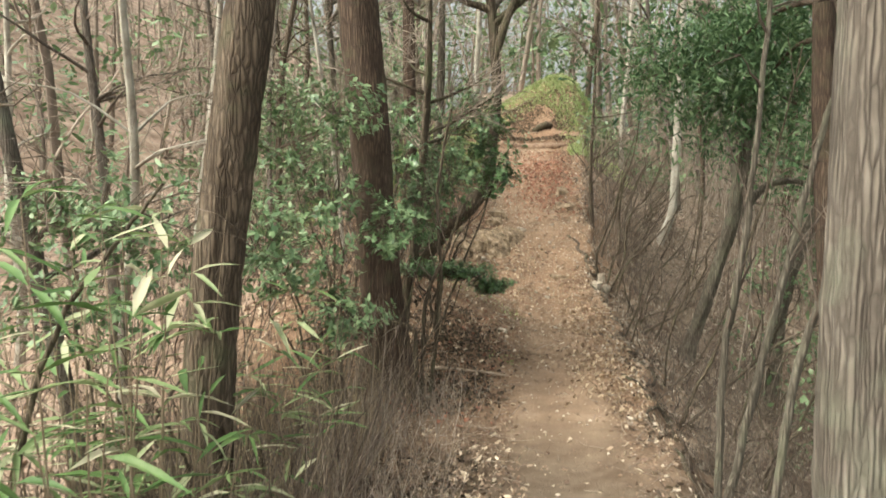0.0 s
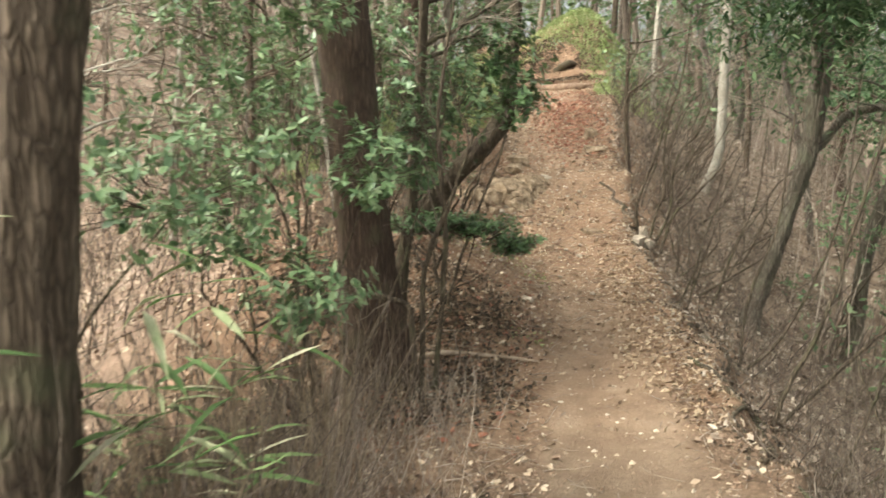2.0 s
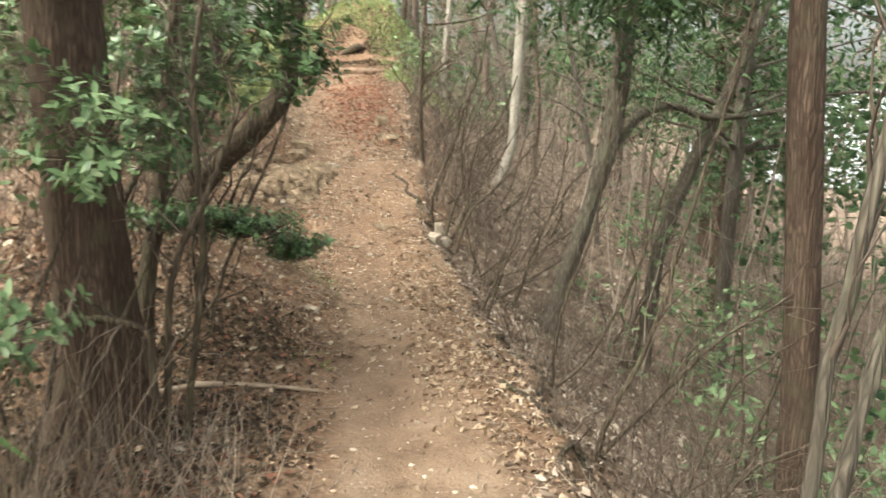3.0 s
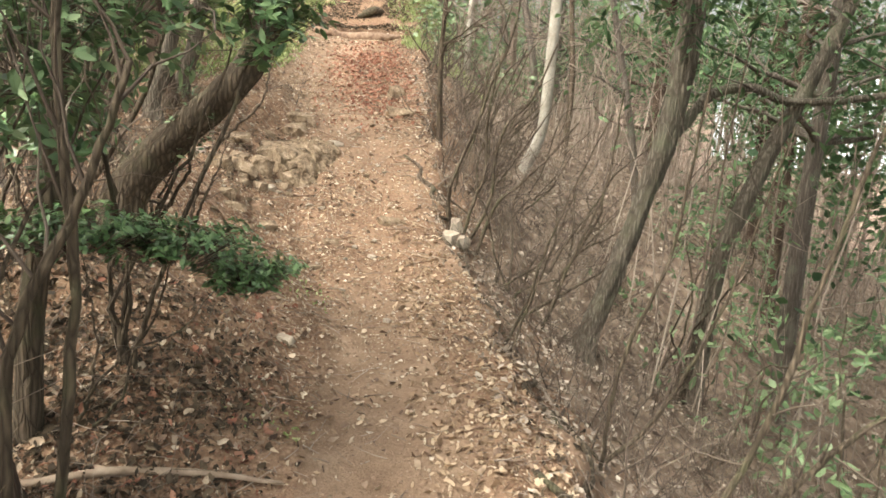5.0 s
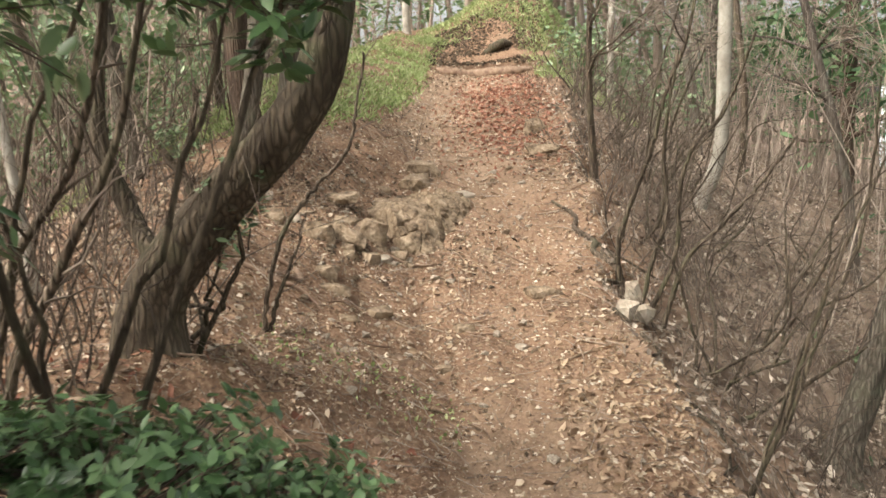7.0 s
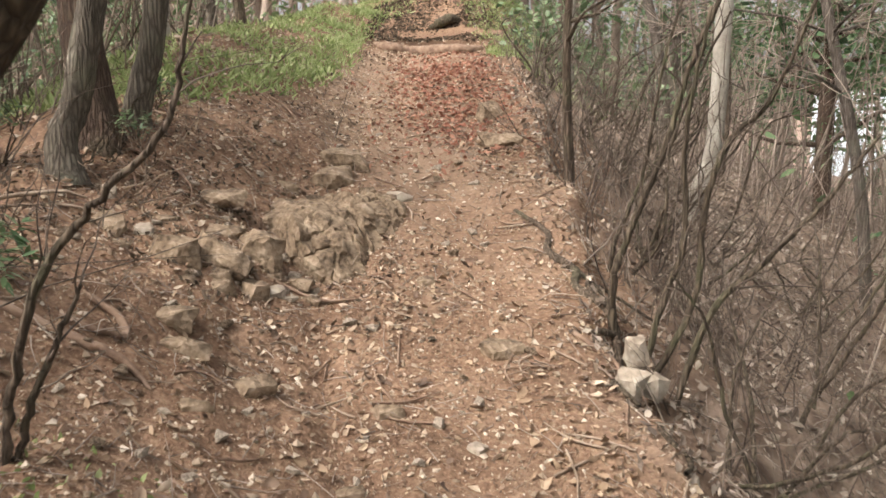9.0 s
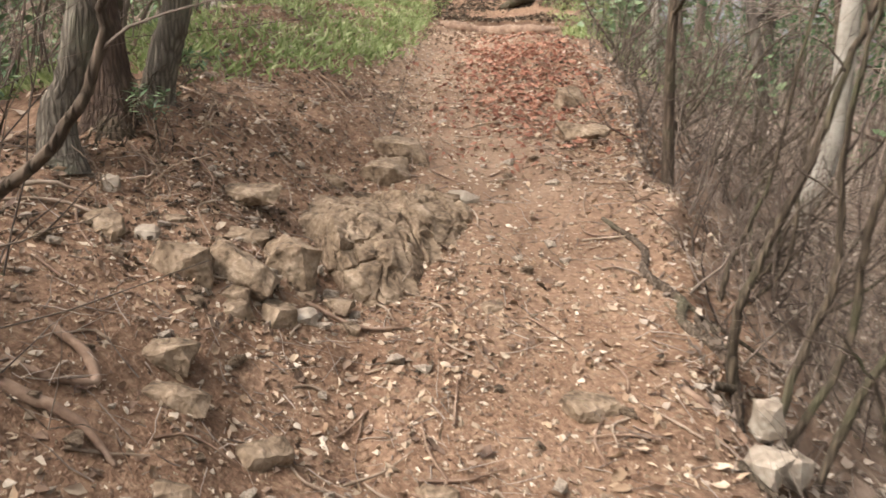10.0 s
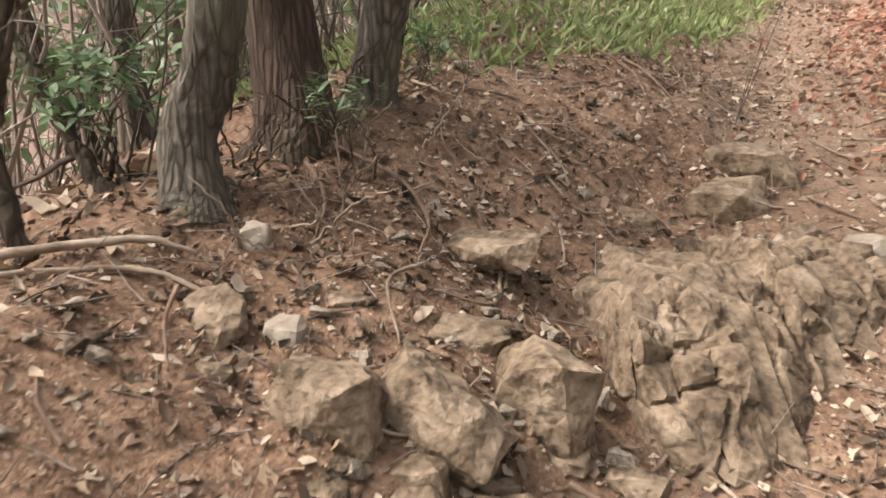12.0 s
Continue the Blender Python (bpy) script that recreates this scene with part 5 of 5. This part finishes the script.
litter("leaf_litter", 91, 112000, (-3.4, 1.3), (0.3, 22), lambda x, y: 0.75 * patchy(x, y, 1) * (1 - 0.985 * bare(x, y)) * np.where(x > 0.3, np.interp(y, [5, 7.5], [0.2, 0.85]), 1) * (1 - 0.6 * open_soil(x, y)) * np.where(y > 15, 0.7, 1), (0.014, 0.064), LITTER, "brown fallen leaves covering the woodland floor", 0.5)
litter("leaf_litter", 85, 56000, (-2.2, 1.5), (1.2, 10.2), lambda x, y: 0.6 * patchy(x, y, 15) * (1 - bare(x, y)) * smooth(0.38, 0.75, np.abs(x - trail_x(y))) * (1 - 0.8 * smooth(7, 9, y) * smooth(0, 0.3, x)) * (1 - smooth(7.8, 8.9, y)), (0.014, 0.06), LITTER_DARK, "dark leaves beside the trodden trail", 0.5)
litter("leaf_litter", 83, 9000, (-1.4, 0.9), (11.2, 19), lambda x, y: 0.6 * smooth(0.1, 0.7, ripple(x, y, 3.3, 44)) * (1 - bare(x, y)), (0.01, 0.05), LITTER_DARK, "dark damp leaves in hollows of the climbing trail", 0.5)
litter("leaf_litter", 84, 3600, (-2.3, -0.7), (11.3, 14.4), lambda x, y: 0.75 * patchy(x, y, 16) * smooth(0.6, 1.2, -x - 0.25 * (y - 12)), (0.012, 0.05), LITTER_DARK, "dark leaves round the feet of the bank trees", 0.5)
litter("leaf_litter", 92, 60000, (-1.9, 1.0), (6.0, 17), lambda x, y: (0.16 + 0.42 * np.exp(-(((x - 0.62) / 0.26) ** 2)) * (1 - smooth(9.8, 11.2, y)) + 0.12 * smooth(13, 15, y)) * patchy(x, y, 2) * (1 - 0.9 * bare(x, y)), (0.012, 0.056), LITTER_PALE, "pale bleached fallen leaves scattered on the trail", 0.5)
litter("leaf_litter", 87, 90000, (-1.9, 1.0), (6.8, 16), lambda x, y: 0.75 * patchy(x, y, 21) * (1 - 0.6 * bare(x, y)), (0.005, 0.022), LITTER, "small brown leaf fragments on the trail", 0.6, 0.008)
litter("leaf_litter", 86, 1800, (0.3, 0.95), (6.6, 11.8), lambda x, y: 0.8 * patchy(x, y, 12) * (1 - 0.7 * smooth(9.8, 11, y)), (0.03, 0.07), LITTER_PALE, "large pale curled leaves along the trail edge", 0.5)
litter("leaf_litter", 93, 16000, (-1.3, 0.9), (13.4, 19.5), lambda x, y: np.exp(-(((x - 0.15) / 0.5) ** 2) - ((y - 15.9) / 1.8) ** 2), (0.03, 0.07), LITTER_RED, "patch of red-brown fallen leaves on the trail", 0.35, 0.03)
# Brown leaves kept extra dark, so their colour also carries the bushes' shade.
litter("leaf_litter", 82, 16000, (-2.3, -0.25), (5.8, 9.0), lambda x, y: 0.85 * patchy(x, y, 25) * smooth(0.25, 0.7, -x) * (1 - smooth(8.3, 9, y)), (0.014, 0.06), LITTER_DARK, "dark brown leaves under the evergreen bushes, darkened for their shade", 0.5, 0.02)
litter("leaf_litter", 94, 2600, (-2.4, -0.3), (5.5, 9.2), lambda x, y: 0.55 * patchy(x, y, 5), (0.03, 0.07), LITTER_RED, "reddish fallen leaves beside the trail")
litter("leaf_litter", 95, 30000, (-14, -2.2), (-1, 26), lambda x, y: 0.8 + 0 * x, (0.06, 0.13), LITTER, "brown fallen leaves in the hollow", 0.4, 0.03)
litter("leaf_litter", 89, 34000, (0.55, 3.4), (3, 17), lambda x, y: 0.7 * patchy(x, y, 6) * smooth(-0.3, 0.15, x - edge_x(y)), (0.025, 0.075), LITTER_GREY, "grey-brown fallen leaves on the slope below the trail", 0.5, 0.03)
litter("leaf_litter", 96, 16000, (1.6, 9), (2, 26), lambda x, y: 0.8 + 0 * x, (0.05, 0.11), LITTER_GREY, "grey-brown fallen leaves on the steep slope", 0.4, 0.03)


litter("leaf_litter", 88, 9000, (-1.1, 1.1), (20.55, 23), lambda x, y: 0.5 + 0.4 * patchy(x, y, 8), (0.03, 0.08), LITTER_DARK, "dark damp leaves on the mound above the root step", 0.5)


def crumbs(name, seed, n, xr, yr, weight, sizes, mat, label):
    r = np.random.RandomState(seed)
    x, y = r.uniform(*xr, n), r.uniform(*yr, n)
    k = r.uniform(0, 1, n) < weight(x, y)
    x, y = x[k], y[k]
    n = len(x)
    size = (sizes[0] + (sizes[1] - sizes[0]) * r.uniform(0, 1, n) ** 2.5)[:, None]
    ax = np.array([(1, 0, 0), (0, 1, 0), (-1, 0, 0), (0, -1, 0), (0, 0, 0.7), (0, 0, -0.7)], float)
    a = r.uniform(0, 6.28, n)
    v = ax[None] * r.uniform(0.5, 1.1, (n, 6, 1)) + r.normal(0, 0.18, (n, 6, 3))
    v = np.stack([v[..., 0] * np.cos(a)[:, None] - v[..., 1] * np.sin(a)[:, None], v[..., 0] * np.sin(a)[:, None] + v[..., 1] * np.cos(a)[:, None], v[..., 2]], -1)
    v = np.stack([x, y, height(x, y)], 1)[:, None] + v * size[:, None] * 0.5
    base = (np.arange(n) * 6)[:, None]
    tri = np.concatenate([base + np.array(t) for t in ((0, 1, 4), (1, 2, 4), (2, 3, 4), (3, 0, 4), (1, 0, 5), (2, 1, 5), (3, 2, 5), (0, 3, 5))])
    s = Shape().add(v.reshape(-1, 3), tri)
    return single(name, s, mat, (0, float(np.mean(y)), 0), label, "pebbles", kind="stuff", flat=True)


crumbs("pebbles", 97, 22000, (-1.9, 0.95), (3, 17), lambda x, y: 0.2 + 0.8 * smooth(7.5, 9.5, y), (0.005, 0.05), PEBBLE, "loose pebbles and crumbs of stone on the trail")
crumbs("soil_crumbs", 98, 30000, (-2.2, 0.95), (2, 16), lambda x, y: 0.7 * (1 - 0.8 * bare(x, y)), (0.008, 0.045), ROOT, "crumbs of dark soil and bark on the ground")

r = np.random.RandomState(99)
n = 11000
x, y = r.uniform(-2.4, 3.0, n), r.uniform(2, 17, n)
k = r.uniform(0, 1, n) > bare(x, y) * 0.95
x, y = x[k], y[k]
s = Shape()
up = slope_normal(x, y)
d = np.cross(up, r.normal(0, 1, (len(x), 3))) + up * r.normal(0.02, 0.14, (len(x), 1))
twigs(s, np.stack([x, y, height(x, y) + 0.008], 1), d, r.uniform(0.04, 0.26, len(x)), r.uniform(0.0014, 0.0038, len(x)), r, 0.15)
single("twig_litter", s, TWIG_GREY, (0, 9, 0), "fine dry twigs scattered in the leaf litter", "twigs", kind="stuff")


# ---- grass along the upper trail ----
def grass(seed, n, xr, yr, weight, label, lengths=(0.04, 0.13)):
    r = np.random.RandomState(seed)
    x, y = r.uniform(*xr, n), r.uniform(*yr, n)
    k = r.uniform(0, 1, n) < weight(x, y)
    x, y = x[k], y[k]
    n = len(x)
    s = Shape()
    l = r.uniform(*lengths, n)
    d = r.normal(0, 0.75, (n, 3)) * (1, 1, 0.2) + (0, 0, 0.7)
    leaves(s, np.stack([x, y, height(x, y) - 0.01], 1), d, r.normal(0, 1, (n, 3)) * (1, 1, 0.2), l, r.uniform(0.01, 0.024, n), 0.1, r.uniform(0.1, 0.5))
    return single("grass", s, GRASS, (float(np.mean(x)), float(np.mean(y)), float(np.mean(height(x, y)))), label, "grass", kind="stuff")


grass(101, 76000, (-4.5, -0.6), (13.0, 22.5), lambda x, y: 1.2 * smooth(0, 0.35, np.interp(y, [13, 13.85, 14.5, 15.6, 17.3, 19.45, 23], [-1.7, -1.46, -1.18, -0.94, -0.8, -0.95, -0.75]) - x) * patchy(x, y, 7) * np.where(y < 16, 1, 0.7), "low fresh green grass on the bank above the trail")
grass(102, 22000, (0.5, 2.2), (18.3, 25), lambda x, y: smooth(0, 0.2, x - np.interp(y, [16.4, 17.5, 20, 22, 25], [0.85, 0.65, 0.75, 0.4, -0.5])) * patchy(x, y, 8), "low fresh green grass on the mound by the trail")
grass(103, 20000, (-1.5, 1.8), (21.6, 26), lambda x, y: smooth(0, 0.4, y - 21.6 - 0.8 * np.exp(-((x / 0.5) ** 2))) * patchy(x, y, 9), "low grass and moss over the mound")


grass(104, 2600, (-1.2, -0.15), (7.6, 10.0), lambda x, y: 0.8 * smooth(0.0, 0.8, ripple(x, y, 2.4, 31)), "sparse tiny green blades and moss at the trail side", (0.012, 0.04))


# ---- woods around ----
MID = [(-3.3, 5.4, 0.09), (-4.3, 7.6, 0.07), (-3.4, 9.8, 0.06), (-5.2, 9.2, 0.1), (-5.6, 12.5, 0.09), (-4.6, 15.5, 0.08), (-6.8, 17, 0.1), (-3.2, 17.5, 0.09), (-7.2, 8, 0.11), (-5.0, 4.2, 0.06), (-6.5, 5.5, 0.08), (-2.6, 19, 0.1), (-3.8, 22, 0.12), (-1.8, 24, 0.12), (3.5, 17.6, 0.07), (3.4, 19.5, 0.1), (2.2, 21, 0.09), (1.6, 25.5, 0.12), (3.9, 14.8, 0.07), (-8.5, 12, 0.12), (-2.9, 14.6, 0.07), (-3.9, 11.3, 0.055), (-2.5, 10.2, 0.04)]
for k, (x, y, w) in enumerate(MID):
    w = w * 0.75
    r = np.random.RandomState(300 + k)
    z = float(height(x, y))
    lean = r.normal(0, 0.35, 2)
    pts = [(x, y, z - 0.15), (x + lean[0] * 0.2 + r.normal(0, 0.05), y, z + 1.2), (x + lean[0] * 0.7 + r.normal(0, 0.1), y + lean[1] * 0.5, z + 2.8), (x + lean[0] * 1.5, y + lean[1], z + 5), (x + lean[0] * 1.9, y + lean[1] * 1.5, z + 8.5)]
    tree("deciduous_tree", pts, [w, w * 0.9, w * 0.8, w * 0.6, w * 0.2], (BARK_GREY, BARK_PALE, BARK_BROWN)[k % 3], ("bare tree with grey fibrous bark", "bare tree with pale bark", "bare tree with rough brown bark")[k % 3] + " standing in the woods", 300 + k, "bare", 0.04, 0.004, 14, 9, z + 1.6, z + 7.5, 1.5, 6)

SLOPE = [(4.4, 11.6, 0.1, 0.5), (5.6, 14.2, 0.12, 0.5), (4.6, 8.6, 0.09, 0.8), (7, 17.5, 0.14, 0.3), (8, 12.5, 0.15, 0.2), (6.2, 20.5, 0.14, 0.3), (4.8, 24, 0.13, 0.8), (10, 22, 0.16, 0.3), (11, 15, 0.16, 0.2), (7, 6, 0.12, 0.6)]
for k, (x, y, w, low) in enumerate(SLOPE):
    z = float(height(x, y))
    r = np.random.RandomState(340 + k)
    pts = [(x, y, z - 0.2), (x, y, z + 2), (x + 0.1, y, z + 5), (x + 0.1, y, z + 11)]
    tree("conifer_tree", pts, [w, w * 0.9, w * 0.75, w * 0.25], BARK_RED if k % 2 else BARK_GREY, "dark green conifer on the slope below the trail", 340 + k, "conifer", 0.05, 0.006, 14, 34, 0.4 + low, z + 10.5, 1.5, 6)


def far_woods(seed, n, xr, yr, label, hill=0.0, keep=None):
    r = np.random.RandomState(seed)
    x, y = r.uniform(*xr, n), r.uniform(*yr, n)
    if keep is not None:
        k = keep(x, y)
        x, y = x[k], y[k]
    n = len(x)
    s = Shape()
    p = np.stack([x, y, height(x, y) - 0.2], 1)
    h = r.uniform(6, 12, n)
    w = r.uniform(0.05, 0.15, n)
    d = r.normal(0, 0.12, (n, 3)) * (1, 1, 0) + (0, 0, 1)
    twigs(s, p, d, h, w, r, 0.06, 6)
    m = 16
    up = r.uniform(0.15, 1.0, (n * m, 1))
    start = np.repeat(p, m, 0) + np.repeat(unit(d) * h[:, None], m, 0) * up
    way = r.normal(0, 0.7, (n * m, 3)) + (0, 0, 0.6)
    tips = twigs(s, start, way, np.repeat(h, m) * r.uniform(0.1, 0.3, n * m), np.repeat(w, m) * 0.28, r, 0.2, 4)
    twigs(s, np.repeat(tips, 3, 0) - np.repeat(unit(way), 3, 0) * 0.3, np.repeat(unit(way), 3, 0) + r.normal(0, 0.6, (n * m * 3, 3)), r.uniform(0.4, 1.4, n * m * 3), np.full(n * m * 3, 0.012), r, 0.2, 3)
    return single("far_woods", s, TWIG_GREY, (float(np.mean(x)), float(np.mean(y)), 0), label, "woods", kind="stuff")


far_woods(111, 130, (-40, -6), (0, 60), "bare grey-brown trees on the far hillside", keep=lambda x, y: x < -6.5 - 0.05 * y)
far_woods(112, 170, (-14, 14), (25, 70), "bare trees on the rise ahead")
far_woods(113, 120, (8, 40), (0, 60), "bare trees far down the slope")


def far_leaves(seed, n, xr, yr, zr, mat, label, per=46, size=(0.9, 0.7), leaf=(0.2, 0.5)):
    r = np.random.RandomState(seed)
    x, y = r.uniform(*xr, n), r.uniform(*yr, n)
    c = np.stack([x, y, height(x, y) + r.uniform(*zr, n)], 1)
    p = np.repeat(c, per, 0) + r.normal(0, 1, (n * per, 3)) * (size[0], size[0], size[1]) * np.repeat(r.uniform(0.5, 1.3, n), per)[:, None]
    s = Shape()
    leaves(s, p, r.normal(0, 1, (n * per, 3)) * (1, 1, 0.5), r.normal(0, 0.6, (n * per, 3)) + (0, 0, 1), r.uniform(*leaf, n * per), r.uniform(0.06, 0.16, n * per))
    return single("far_foliage", s, mat, (float(np.mean(x)), float(np.mean(y)), 0), label, "foliage", kind="stuff")


far_leaves(121, 300, (-10, 9), (25, 48), (0.5, 8), EVERGREEN_SOFT, "evergreen foliage in the woods ahead")
far_leaves(122, 120, (-30, -7), (4, 45), (0.5, 7), EVERGREEN_SOFT, "scattered evergreen foliage on the far hillside")
far_leaves(123, 300, (6, 28), (4, 45), (0.5, 10), CONIFER, "dark evergreen foliage down the slope")
far_leaves(125, 90, (4.4, 9), (9, 24), (0.8, 6), CONIFER, "dark conifer sprays between the slope trees", 110, (0.5, 0.22), (0.06, 0.13))
far_leaves(126, 16, (1.5, 3.4), (18.5, 23), (0.1, 0.8), EVERGREEN_SOFT, "soft green undergrowth beside the upper trail", 60, (0.35, 0.2), (0.06, 0.13))
far_leaves(127, 20, (2.9, 4.8), (7, 13), (0.05, 1.0), EVERGREEN_SOFT, "soft green undergrowth on the steep slope", 50, (0.3, 0.2), (0.035, 0.075))
far_leaves(128, 46, (-6, -2.7), (12.4, 16.5), (0.1, 2.4), EVERGREEN_SOFT, "small green leaves in the thicket behind the bank", 50, (0.35, 0.3), (0.04, 0.09))
far_leaves(124, 40, (-7, -3), (14, 24), (0.2, 2.5), EVERGREEN_SOFT, "evergreen undergrowth behind the bank", 60, (0.5, 0.35), (0.08, 0.16))


# ---- glowing sheet that stands for the bright misty distance beyond the valley ----
def haze_sheet():
    m = bpy.data.materials.new("glowing_haze")
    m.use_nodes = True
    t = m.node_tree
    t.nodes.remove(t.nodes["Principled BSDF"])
    # Emission gives the sheet the brightness of sky and haze between the trees.
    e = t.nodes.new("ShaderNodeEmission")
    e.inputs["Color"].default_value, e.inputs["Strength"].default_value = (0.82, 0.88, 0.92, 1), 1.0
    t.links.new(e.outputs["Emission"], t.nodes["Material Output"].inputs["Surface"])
    a = np.radians(np.linspace(-60, 66, 60))
    low = np.stack([150 * np.cos(a), 150 * np.sin(a), np.full(60, -45.0)], 1)
    top = np.stack([155 * np.cos(a), 155 * np.sin(a), 8 + 3 * np.sin(a * 9) + 1.5 * np.sin(a * 23)], 1)
    i = np.arange(59)
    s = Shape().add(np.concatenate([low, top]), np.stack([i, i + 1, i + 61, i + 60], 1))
    return tagged(new("backdrop", s.mesh("backdrop", m)), "pale glowing sheet for the bright haze beyond the valley", "backdrop", kind="structure")


haze_sheet()
